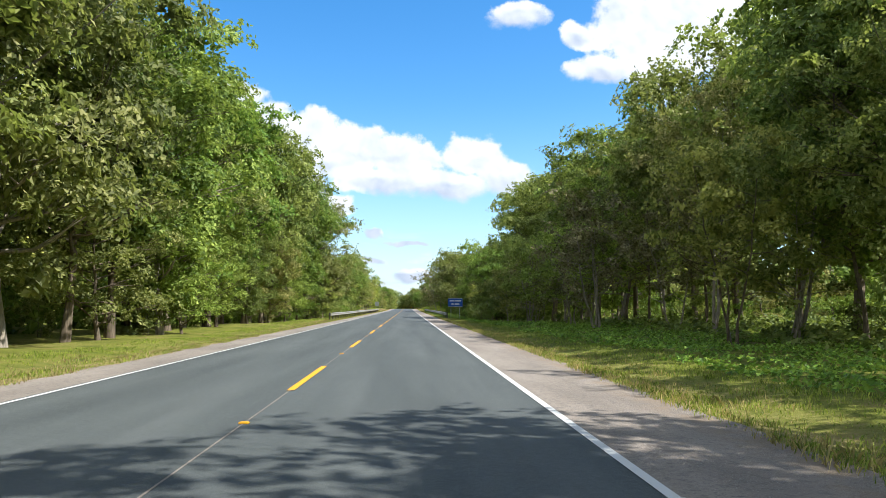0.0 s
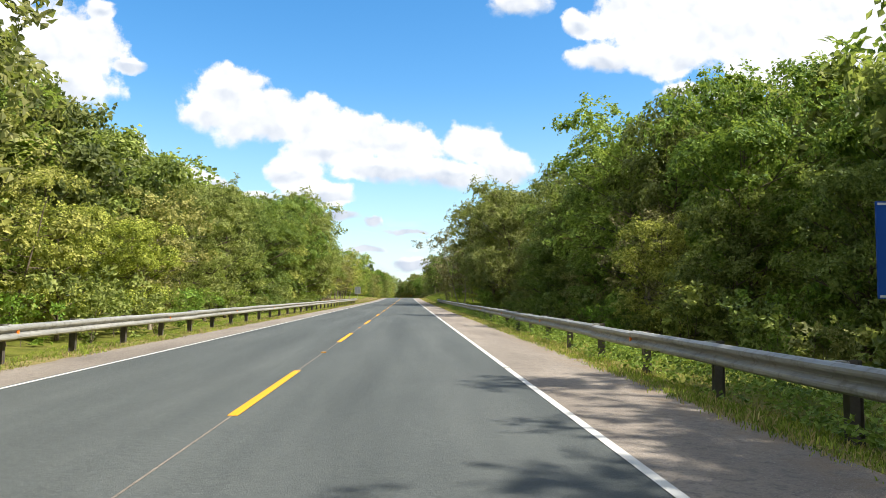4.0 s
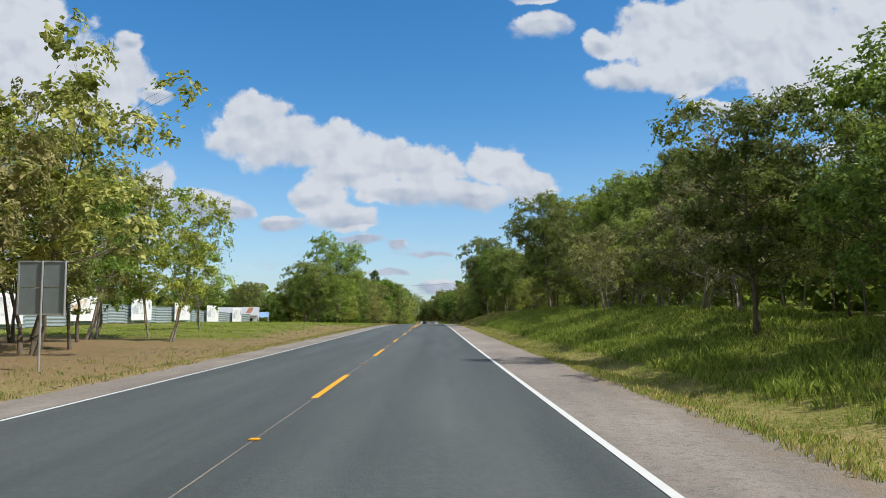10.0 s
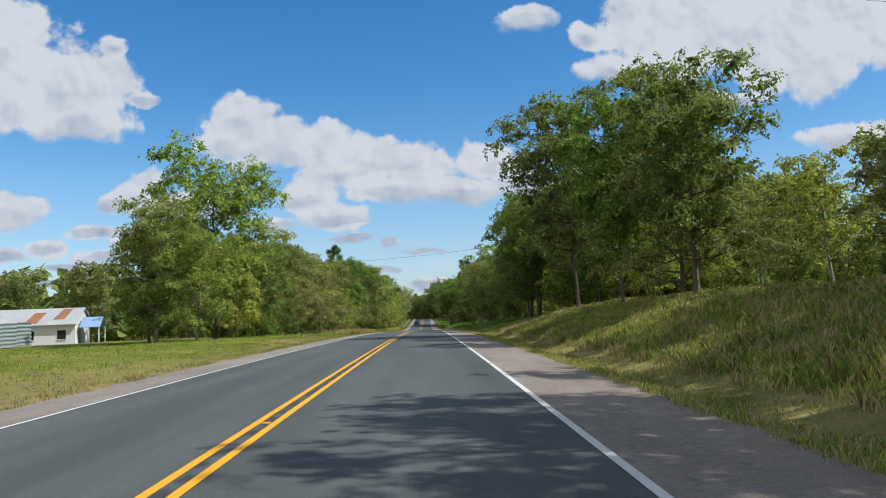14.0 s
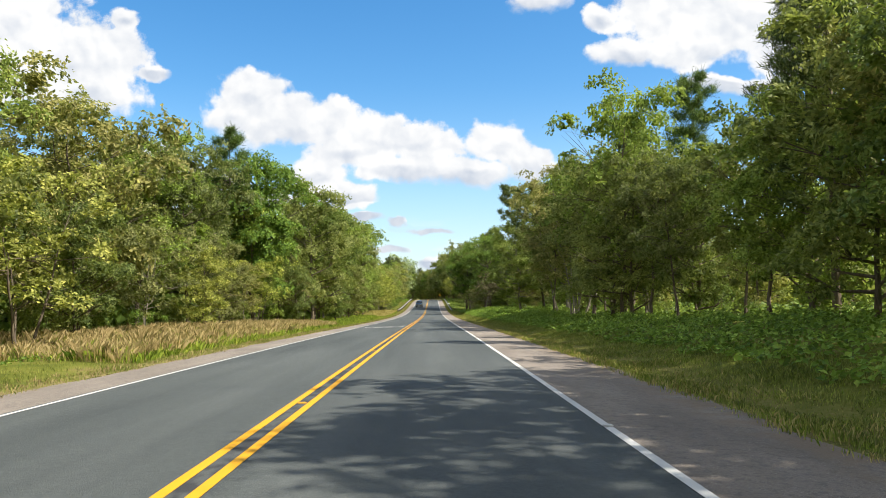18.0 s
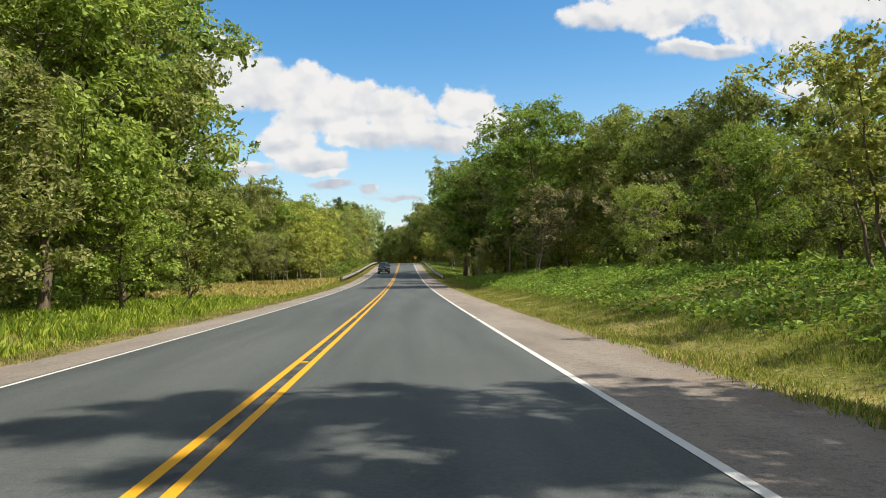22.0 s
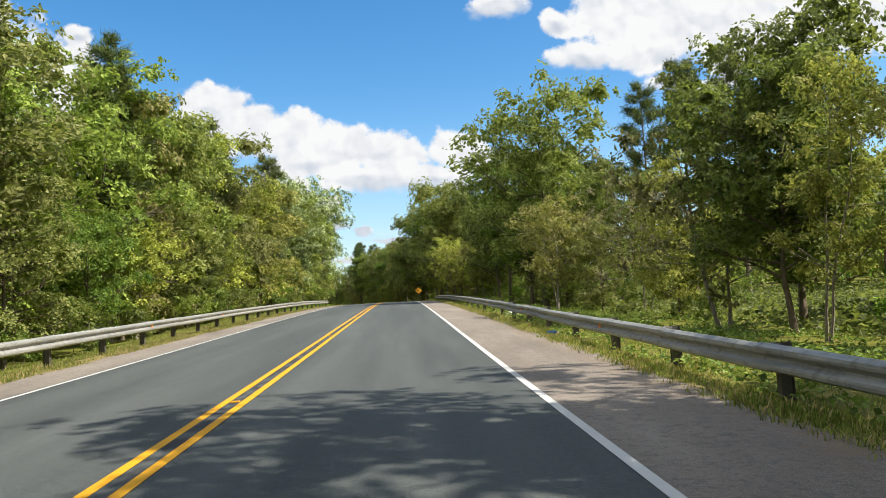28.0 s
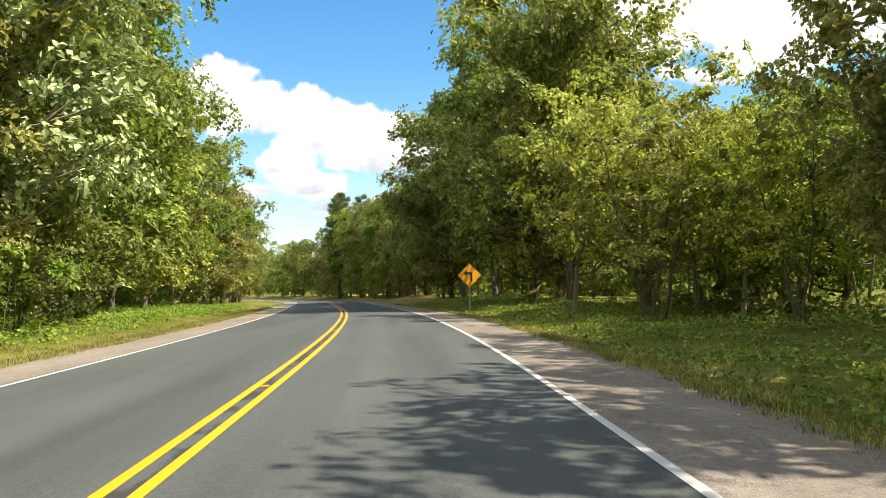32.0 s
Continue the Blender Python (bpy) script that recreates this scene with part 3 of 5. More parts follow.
def broadleaf(seed, h, clear, rx, leaves, size, mat, wood, clumps=34, stems=1, droop=0.25, top=0.75, gaps=1.0, stout=0.0125):
    """Trunk and limbs, and a crown of leaf clumps: h high, bare below clear, rx wide to each side."""
    rng = np.random.default_rng(seed)
    lines, tips = [], []
    for s in range(stems):
        a0 = rng.uniform(0, 6.28)
        tilt = (0.0 if stems == 1 else 0.16) + rng.uniform(0, 0.05)
        base = np.array([0.0, 0, 0]) if stems == 1 else np.array([np.cos(a0), np.sin(a0), 0]) * 0.25
        t = np.linspace(0, 1, 9)[:, None]
        ht = h * rng.uniform(0.78, 0.88)
        wob = np.cumsum(rng.normal(0, 0.018, (9, 2)), 0) * h * 0.5
        pts = base + np.concatenate([np.cos(a0) * t * ht * tilt + wob[:, :1], np.sin(a0) * t * ht * tilt + wob[:, 1:], t * ht], 1)
        r0 = stout * h * (1 if stems == 1 else 0.7)
        rad = r0 * (1.0 - 0.88 * t[:, 0]) * np.where(t[:, 0] == 0, 1.35, 1)
        lines.append((pts, rad))
        per = max(5, int(clumps / stems))
        for i in range(per):
            k = (i + rng.uniform(0, 1)) / per
            z0 = clear * 0.72 + (ht - clear * 0.72) * k ** 0.9
            j = np.interp(z0, pts[:, 2], np.arange(9))
            start = np.array([np.interp(j, np.arange(9), pts[:, c]) for c in range(3)])
            az = i * 2.4 + rng.uniform(-0.5, 0.5)
            zr_ = (z0 - clear * 0.72) / (h - clear * 0.72)
            reach = rx * (np.sin(np.pi * np.clip(0.16 + zr_ * top, 0, 1)) ** 0.75) * rng.uniform(0.55, 1.12)
            tip = start + np.array([np.cos(az) * reach, np.sin(az) * reach, reach * rng.uniform(0.15, 0.75)])
            tip = tip + rng.normal(0, 0.1, 3) * rx
            tip[2] = min(tip[2], h * 0.95)
            mid = (start + tip) / 2 + rng.normal(0, 0.12, 3) * reach * 0.5 + [0, 0, -0.05 * reach]
            r1 = np.interp(j, np.arange(9), rad) * 0.55
            lines.append((np.array([start, (start + mid) / 2, mid, (mid + tip) / 2, tip]), r1 * np.array([1, 0.8, 0.6, 0.4, 0.15])))
            tips.append((tip, rx * rng.uniform(0.22, 0.4)))
            if reach > rx * 0.45:
                tips.append((mid + rng.normal(0, 0.15, 3) * rx, rx * rng.uniform(0.17, 0.3)))
            for _ in range(2):
                q = tip + np.clip(rng.normal(0, 0.11, 3), -0.16, 0.16) * rx
                lines.append((np.array([mid, (mid + q) / 2 + rng.normal(0, 0.1, 3), q]), r1 * np.array([0.5, 0.35, 0.12])))
        tips.append((pts[-1] + [0, 0, h * 0.04], rx * 0.33))
    v, f = tubes(lines, 4)
    trunk = mesh_of("trunk", v, f, wood, True)
    c = np.array([p for p, r in tips])
    r = np.array([q for p, q in tips])
    # leaves stand in small flat sprays over the outside of each clump
    w, per = r ** 2, 16
    n = leaves // per
    pick = rng.choice(len(c), n, p=w / w.sum())
    d = rng.normal(0, 1, (n, 3))
    d /= np.linalg.norm(d, axis=1, keepdims=True)
    d[:, 2] = np.where(d[:, 2] < -0.35, -d[:, 2] * 0.6, d[:, 2])
    inner = rng.uniform(0, 1, n) < 0.09
    rr = r[pick] * np.where(inner, rng.uniform(0.1, 0.6, n), 1.0 - 0.42 * rng.uniform(0, 1, n) ** 2) * gaps
    lobe = 1 + 0.16 * np.sin(d[:, 0] * 5 + pick) * np.sin(d[:, 1] * 5 + pick * 1.7)
    mid = c[pick] + d * (rr * lobe)[:, None] * [1.05, 1.05, 0.86]
    face = d + [0, 0, 0.35] + rng.normal(0, 0.5, (n, 3))
    face /= np.linalg.norm(face, axis=1, keepdims=True)
    mid, face, inner = np.repeat(mid, per, 0), np.repeat(face, per, 0), np.repeat(inner, per)
    aside = rng.normal(0, 1, mid.shape) * size * 0.85
    aside -= face * (aside * face).sum(1, keepdims=True) * 0.75
    pos = mid + aside
    big = np.where(inner, 1.7, 1.0)
    keep = pos[:, 2] > (0.03 * h if clear < 0.2 * h else clear * 0.6)
    pos, face, big = pos[keep], face[keep], big[keep]
    v, f = blades(rng, pos, face, size * big, size * 0.66 * big, droop, 0.26)
    return trunk, (mesh_of("crown", v, f, mat), h)


def pine(seed, h, clear, rx, tufts, mat, wood, lean=0.0):
    """A pine: straight trunk, whorls of thin branches, tufts of needles."""
    rng = np.random.default_rng(seed)
    t = np.linspace(0, 1, 10)[:, None]
    pts = np.concatenate([lean * h * t ** 1.6 + np.cumsum(rng.normal(0, 0.02, (10, 1)), 0), np.cumsum(rng.normal(0, 0.02, (10, 1)), 0), t * h], 1)
    lines, tips = [(pts, 0.0115 * h * (1 - 0.92 * t[:, 0]))], []
    n = int((h - clear) * 3.4)
    for i in range(n):
        k = (i + rng.uniform(0, 1)) / n
        z0 = clear + (h * 0.985 - clear) * k
        start = np.array([np.interp(z0, pts[:, 2], pts[:, c]) for c in range(3)])
        az = i * 2.39 + rng.uniform(-0.6, 0.6)
        reach = rx * (0.25 + 0.75 * (1 - k) ** 0.7) * rng.uniform(0.55, 1.1) * (0.6 + 0.4 * min(1, k * 5))
        tip = start + np.array([np.cos(az) * reach, np.sin(az) * reach, reach * rng.uniform(0.1, 0.55)])
        mid = (start + tip) / 2 + [0, 0, -0.06 * reach]
        lines.append((np.array([start, mid, tip]), np.array([0.03, 0.02, 0.008]) * (1.6 - k) * h / 15))
        for q in np.linspace(0.45, 1.0, 4):
            tips.append((start * (1 - q) + tip * q + rng.normal(0, 0.12, 3) * reach * 0.5, tip - start))
    v, f = tubes(lines, 5)
    trunk = mesh_of("trunk", v, f, wood, True)
    c = np.array([p for p, a in tips])
    a = np.array([q / np.linalg.norm(q) for p, q in tips])
    per = max(8, tufts // len(c))
    pos = np.repeat(c, per, 0)
    d = rng.normal(0, 1, pos.shape) + np.repeat(a, per, 0) * 0.9 + [0, 0, 0.35]
    d /= np.linalg.norm(d, axis=1, keepdims=True)
    ln = rng.uniform(0.28, 0.52, len(pos))[:, None] * h / 15
    sd = np.cross(d, rng.normal(0, 1, d.shape))
    sd /= np.linalg.norm(sd, axis=1, keepdims=True)
    pos = pos + rng.normal(0, 0.16, pos.shape) * h / 15
    v = np.stack([pos - sd * 0.024, pos + sd * 0.024, pos + d * ln], 1).reshape(-1, 3)
    return trunk, (mesh_of("crown", v, np.arange(len(v)).reshape(-1, 3), mat), h)


BROAD = Kind("broadleaf_tree", "tall broadleaf tree with a dense deep-green crown on the verge", [
    broadleaf(11, 16, 4.2, 4.6, 22000, 0.255, M["leaf_deep"], M["bark"], 40),
    broadleaf(12, 16, 3.4, 4.3, 22000, 0.255, M["leaf_deep"], M["bark"], 38),
    broadleaf(13, 16, 3.8, 5.0, 22000, 0.255, M["leaf_olive"], M["bark"], 42),
    broadleaf(14, 16, 3.0, 4.5, 22000, 0.255, M["leaf_olive"], M["bark_pale"], 40)])
TALL = Kind("slender_tree", "slender tall tree with a thin high crown and bare trunk", [
    broadleaf(16, 15, 4.6, 3.3, 11000, 0.228, M["leaf_olive"], M["bark"], 34, stout=0.0085, top=0.8),
    broadleaf(17, 15, 3.8, 3.1, 9000, 0.21, M["leaf_gold"], M["bark_pale"], 32, stems=2, stout=0.0095, top=0.8),
    broadleaf(18, 15, 5.2, 3.5, 10500, 0.228, M["leaf_deep"], M["bark"], 34, stout=0.009, top=0.85)])
EDGE = Kind("forest_edge_tree", "broadleaf tree in leaf nearly to the ground at the wood's edge", [
    broadleaf(21, 12, 0.9, 3.7, 17500, 0.212, M["leaf_olive"], M["bark"], 38, top=0.8),
    broadleaf(22, 12, 0.7, 3.5, 17500, 0.212, M["leaf_gold"], M["bark"], 36, top=0.8),
    broadleaf(23, 12, 1.0, 3.9, 17500, 0.212, M["leaf_deep"], M["bark"], 38, top=0.8)])
DEEP = Kind("woodland_tree", "leafy broadleaf tree standing behind the wood's edge", [
    broadleaf(24, 14, 1.2, 4.3, 6500, 0.43, M["leaf_olive"], M["bark"], 30, top=0.8),
    broadleaf(25, 14, 1.0, 4.2, 6500, 0.43, M["leaf_deep"], M["bark"], 30, top=0.8)])
YOUNG = Kind("young_tree", "slender young tree with a thin yellowish-green crown", [
    broadleaf(31, 7, 2.0, 2.1, 6400, 0.165, M["leaf_gold"], M["bark_pale"], 28, stems=1),
    broadleaf(32, 7, 1.7, 2.3, 6400, 0.165, M["leaf_olive"], M["bark_pale"], 30, stems=2),
    broadleaf(33, 7, 2.1, 2.0, 6000, 0.165, M["leaf_gold"], M["bark"], 28, stems=3)])
DRY = Kind("dry_tree", "half-bare tree with brownish sparse leaves and pale twigs", [
    broadleaf(41, 8, 2.0, 2.8, 5600, 0.17, M["leaf_dry"], M["bark_pale"], 38, stems=2),
    broadleaf(42, 8, 1.5, 2.6, 5000, 0.17, M["leaf_dry"], M["bark_pale"], 38, stems=3)])
GREY = Kind("broadleaf_tree", "tall broadleaf tree with pale silvery-green hanging leaves", [
    broadleaf(51, 18, 3.0, 5.2, 27000, 0.25, M["leaf_grey"], M["bark_pale"], 50, droop=0.9)])
SHRUB = Kind("shrub", "leafy green shrub at the foot of the trees", [
    broadleaf(61, 2.6, 0.2, 1.5, 1100, 0.19, M["creeper"], M["bark"], 9, stems=2),
    broadleaf(62, 2.6, 0.2, 1.6, 1100, 0.19, M["leaf_olive"], M["bark"], 9, stems=2),
    broadleaf(63, 2.6, 0.2, 1.4, 1100, 0.19, M["leaf_deep"], M["bark"], 9, stems=2)])
PINE = Kind("pine_tree", "tall pine with bluish-green needle tufts on thin branches", [
    pine(71, 18, 6.0, 3.2, 19000, M["needle"], M["bark"]),
    pine(72, 18, 4.0, 3.0, 19000, M["needle"], M["bark"]),
    pine(73, 14, 6.5, 4.0, 20000, M["needle"], M["bark"], 0.28)])
BACK = Kind("background_tree", "broadleaf tree deep in the wood behind the verge", [
    broadleaf(81, 16, 1.0, 4.8, 2600, 0.62, M["leaf_deep"], M["bark"], 20),
    broadleaf(82, 16, 0.8, 5.0, 2600, 0.62, M["leaf_olive"], M["bark"], 20),
    broadleaf(83, 16, 0.6, 4.4, 2600, 0.62, M["leaf_gold"], M["bark"], 20)])


def belt(kinds, side, y0, y1, u0, u1, h0, h1, gap, seed, lean=0.03, rows=1):
    """A belt of trees along the road between two distances from the centre line."""
    rng = np.random.default_rng(seed)
    for r in range(rows):
        y = y0 + rng.uniform(0, gap)
        while y < y1:
            k = kinds[int(rng.integers(len(kinds)))]
            a = u0 + (u1 - u0) * (r + rng.uniform(0, 1)) / rows
            k.plant(float(bend(y)) + side * a, y, rng.uniform(h0, h1), rng, lean=lean)
            y += gap * rng.uniform(0.65, 1.35)


L, R = -1, 1
B, T_, E_, Y_, D_, W_ = BROAD, TALL, EDGE, YOUNG, DRY, DEEP


def one(kind, u, y, h, seed, model=None, lean=0.02, turn=None):
    rng = np.random.default_rng(seed)
    return kind.plant(float(bend(y)) + u, y, h, rng, lean=lean, model=model, turn=turn)


# left side, in order along the road
belt([B], L, -30, 108, 11.2, 13.0, 15.5, 18, 5.4, 101)
belt([E_], L, 30, 104, 10.4, 11.4, 6, 8.5, 12, 102)
belt([BACK], L, -40, 108, 17, 30, 13, 16, 11, 103, rows=2)
belt([W_], L, 106, 194, 18, 24, 12.5, 15, 7.0, 104, rows=2)
belt([E_, E_, Y_], L, 106, 148, 12.2, 15.5, 6, 9, 5.0, 105)
belt([BACK], L, 110, 215, 27, 38, 12, 15, 14, 119, rows=2)
belt([E_, E_, B], L, 146, 186, 12.4, 15, 11, 12.6, 4.4, 140)
belt([E_, B], L, 180, 200, 12.4, 14.5, 15, 16.5, 4.4, 147)
belt([B, E_], L, 200, 223, 12.6, 15, 9.5, 11.5, 4.6, 106)
one(B, -13.5, 213, 11.0, 150, 2)
belt([Y_, T_, T_], L, 225, 258, 10.6, 18, 7.6, 9.6, 6.0, 107, rows=3)
one(Y_, -14.5, 270, 7.0, 120, 1)
one(B, -17.6, 368, 17.4, 121, 2)
one(B, -27.0, 388, 14.5, 122, 0)
one(B, -22.5, 366, 11.5, 123, 1)
one(B, -20.0, 361, 12.0, 124, 3)
one(E_, -16.0, 358, 9.0, 125, 0)
one(E_, -14.5, 374, 10.0, 126, 2)
one(E_, -14.8, 366, 8.5, 144, 1)
belt([B, E_], L, 380, 470, 15.0, 18, 11.5, 14, 5.6, 110)
belt([BACK], L, 392, 520, 22, 36, 10.5, 13.5, 11.5, 111, rows=2)
for k in range(20):
    DEEP.plant(-92 + 3.1 * k, 404 + 6 * math.sin(k * 2.3), 9.5 + 1.8 * math.sin(k * 1.7), np.random.default_rng(500 + k))
belt([Y_, Y_, E_], L, 380, 470, 11.2, 13.5, 4.5, 6.8, 6.0, 112)
belt([B, B, E_], L, 462, 508, 10.6, 13, 14.0, 15.6, 5.2, 113)
one(B, -13.5, 446, 16.0, 152, 1)
belt([E_], L, 470, 508, 9.2, 10.6, 5, 8, 8, 127)
one(Y_, -10.3, 550, 7.0, 128, 0)
one(Y_, -10.2, 554, 5.5, 129, 2)
one(Y_, -9.2, 560.5, 7.5, 153, 0)
one(Y_, -10.0, 563.5, 7.0, 154, 2)
one(Y_, -11.5, 540, 6.0, 130, 1)
belt([E_, B], L, 512, 546, 16.5, 20, 9.5, 11, 5.0, 115)
belt([E_, B], L, 546, 570, 15.5, 19, 12, 13.5, 5.5, 141)
belt([Y_], L, 552, 572, 11.5, 15, 9, 11, 4.5, 142)
belt([BACK], L, 520, 690, 22, 34, 11.5, 14.5, 12, 131, rows=2)
belt([E_, E_, B], L, 570, 622, 13.0, 15.2, 11, 12.8, 4.6, 116)
belt([E_, B], L, 622, 662, 11.8, 13.6, 13, 15, 4.6, 143)
belt([E_, Y_], L, 566, 690, 10.4, 12, 5, 8, 7, 117)
one(GREY, -10.8, 692, 19.0, 132)
one(GREY, -12.2, 676, 14.5, 139)
one(PINE, -12.6, 624, 15.5, 133, 1)
one(PINE, -12.2, 645, 16.0, 148, 1)
one(PINE, -11.4, 665, 16.5, 151, 0)
belt([E_, B, E_], L, 674, 742, 11.2, 13.5, 14.5, 16.5, 5.0, 118)
belt([E_, B], L, 738, 800, 10.0, 13, 10, 13, 5.0, 146)
belt([BACK], L, 690, 820, 18, 34, 12, 15, 12, 134, rows=2)
one(PINE, -15.5, 446, 17.0, 135, 0)
one(PINE, 9.6, 799, 17.0, 136, 1)
one(PINE, 11.5, 804, 18.5, 137, 0)
one(PINE, 13.0, 797, 17.0, 138, 1)
# right side
# the belt's first trees are out of view, added to shade the near verge
belt([T_], R, -14, 72, 15.6, 18.0, 11.5, 13.8, 4.8, 201)
belt([T_, B], R, 20, 98, 20.0, 22.5, 16.0, 18.5, 5.0, 263)
belt([B, T_], R, 66, 97, 17.6, 19.2, 16, 18, 4.8, 279)
# two added trees, never in view, that only throw shade on the first verge
one(B, 12.6, 2, 14.0, 309, 0)
one(B, 12.9, -6, 14.0, 310, 1)
one(D_, 12.6, 43, 8.0, 274, 1)
one(Y_, 13.6, 27, 8.0, 275, 2)
one(Y_, 12.0, 62, 8.0, 276, 1)
belt([Y_, Y_, D_], R, 24, 96, 12.4, 16.5, 6.0, 8.0, 9.0, 202)
belt([BACK], R, -30, 98, 40, 58, 9, 12, 8.0, 203, rows=2)
belt([BACK], R, 100, 215, 24, 58, 11, 14, 11.5, 289, rows=3)
belt([W_], R, 100, 192, 20, 26, 12.5, 15, 6.5, 204, rows=2)
belt([E_, E_, D_], R, 98, 194, 13.2, 17, 5.5, 8.5, 5.0, 205)
belt([B], R, 126, 160, 15.4, 17, 12, 13.6, 5.0, 252)
one(B, 15.4, 117, 11.5, 264, 0)
belt([B, B, E_], R, 172, 194, 13.0, 15.0, 13.5, 15.5, 4.6, 253)
one(D_, 10.2, 203.5, 11.8, 220, 0)
one(B, 13.6, 197, 12.5, 281, 1)
one(E_, 14.2, 203, 11.5, 282, 2)
one(B, 12.4, 211, 12.0, 221, 1)
one(D_, 8.4, 208, 4.6, 254, 1)
belt([D_, E_], R, 192, 206, 13, 16, 6, 9, 5, 222)
one(B, 10.6, 236, 6.8, 302, 0)
one(E_, 11.6, 230, 6.5, 303, 2)
belt([Y_, T_, D_], R, 214, 252, 11.8, 17.5, 5, 7, 5.0, 206, rows=2)
belt([Y_, Y_, D_], R, 253, 272, 12.0, 17.5, 4.4, 6.0, 4.6, 288, rows=2)
belt([E_], R, 222, 272, 17.5, 21, 7, 9.5, 6.0, 255)
belt([E_, B], R, 272, 296, 17.5, 22, 10.5, 12.5, 4.4, 256, rows=2)
belt([BACK], R, 215, 392, 27, 58, 9, 12, 12.5, 207, rows=3)
belt([BACK], R, 392, 505, 38, 58, 10, 13, 8.0, 290, rows=2)
belt([BACK], R, 505, 560, 25, 58, 10, 13, 12.0, 291, rows=3)
one(PINE, 19.6, 270, 11.8, 223, 1)
one(B, 15.4, 303, 14.0, 240, 0)
one(B, 18.5, 316, 12.5, 308, 0)
one(B, 16.8, 310, 13.5, 241, 1)
one(B, 12.6, 327.5, 9.8, 242, 0)
one(B, 11.8, 336, 11.6, 243, 1)
one(B, 11.2, 344, 13.6, 244, 0)
one(E_, 13.5, 332, 9.5, 245, 0)
belt([W_], R, 298, 350, 22, 26, 7, 9, 5, 208)
belt([Y_], R, 316, 350, 15, 20, 3.5, 5, 6, 224)
belt([B, E_], R, 352, 374, 16.0, 17.6, 12, 14, 5.0, 209)
belt([B], R, 374, 392, 13.4, 15, 14, 15.4, 4.6, 277)
belt([W_, E_], R, 354, 392, 18, 22, 10, 13, 4.6, 246)
belt([Y_, E_, T_], R, 394, 432, 12.6, 16, 7.5, 10, 4.6, 210, rows=2)
belt([T_], R, 430, 455, 12.6, 16.5, 11.5, 14, 4.0, 257, rows=2)
one(PINE, 19.4, 431, 16.5, 225, 0)
one(T_, 12.8, 424, 15.0, 297, 0)
one(B, 11.4, 466.5, 10.5, 298, 3)
one(PINE, 14.6, 405, 15.0, 283, 1)
one(PINE, 16.5, 410, 14.5, 284, 0)
one(PINE, 23.5, 463, 21.0, 226, 1)
one(PINE, 14.4, 467, 14.2, 227, 2, turn=3.14)
one(B, 14.6, 454, 13.5, 278, 3)
one(E_, 13.5, 471.5, 6.5, 280, 1)
one(E_, 17.0, 463, 8.0, 248, 2)
one(E_, 18.5, 472, 7.0, 247, 0)
belt([D_, E_, Y_], R, 474, 508, 13, 17, 5, 7.5, 5.0, 211)
belt([W_], R, 470, 506, 19, 26, 7.5, 9.5, 5.5, 228)
belt([E_, B], R, 506, 522, 19.5, 23.0, 11, 12.8, 4.2, 212)
belt([E_, B], R, 521, 556, 17.0, 19.5, 12.5, 14.5, 4.4, 285)
one(B, 12.8, 526, 14.5, 293, 0)
one(B, 13.6, 539, 14.0, 294, 1)
one(B, 10.4, 577, 17.5, 295, 2)
one(B, 10.9, 568, 16.5, 296, 0)
one(PINE, 13.2, 547, 17.0, 229, 0)
one(PINE, 17.0, 563, 20.5, 307, 1)
one(D_, 10.4, 556, 5.5, 230)
one(D_, 11.2, 520, 7.0, 258)
belt([B], R, 556, 580, 13.2, 15.5, 16, 18, 4.6, 213)
belt([E_], R, 536, 584, 15.5, 20, 6, 9, 5.0, 259)
one(B, 11.8, 589.5, 15.0, 260, 1)
one(B, 15.0, 609, 10.8, 261, 0)
belt([T_, W_], R, 584, 612, 17, 22, 6.5, 9, 6.0, 250)
one(B, 13.6, 607, 9.4, 299, 1)
one(B, 16.0, 600, 8.8, 300, 0)
one(B, 13.4, 643, 17.4, 231, 2)
one(B, 14.6, 681, 12.5, 265, 0)
one(B, 13.4, 663, 15.5, 266, 0)
one(B, 13.6, 673, 14.0, 286, 1)
one(B, 17.5, 656, 16.0, 267, 1)
one(B, 13.6, 651, 13.6, 287, 0)
one(Y_, 12.2, 634, 7.5, 268, 0)
one(PINE, 25.8, 645, 19.5, 232, 0)
one(PINE, 24.9, 652, 19.5, 233, 1)
one(PINE, 27.8, 640, 18.5, 234, 0)
belt([E_, T_, D_], R, 604, 664, 13.0, 15.5, 5.5, 8, 6, 214)
belt([T_], R, 636, 690, 17, 21, 11, 14, 6, 235)
belt([BACK], R, 560, 705, 38, 58, 10, 13, 8.0, 215, rows=2)
belt([BACK], R, 705, 800, 25, 38, 11, 14, 12, 292, rows=2)
belt([B, B, E_], R, 706, 740, 11.6, 14.4, 18, 21, 4.8, 216)
belt([B, E_], R, 740, 800, 11, 14, 13, 16, 5.2, 269)
one(E_, 8.0, 772, 5.5, 304, 1)
one(E_, 8.6, 767, 5.0, 305, 0)
one(E_, 10.4, 775, 6.5, 306, 1)
one(E_, 9.2, 779, 6.5, 270, 1)
one(E_, 9.8, 785, 7.0, 271, 0)
belt([E_], R, 690, 760, 14, 20, 7, 10, 5.5, 262)
belt([E_, BACK], R, 762, 940, 8.5, 20, 8, 13, 7, 251, rows=2)
belt([Y_, Y_, D_], R, 682, 704, 12.5, 17, 6, 8.5, 4.0, 237, rows=2)
one(Y_, 9.6, 700, 9.5, 272, 0)
one(Y_, 10.6, 694, 8.0, 273, 2)

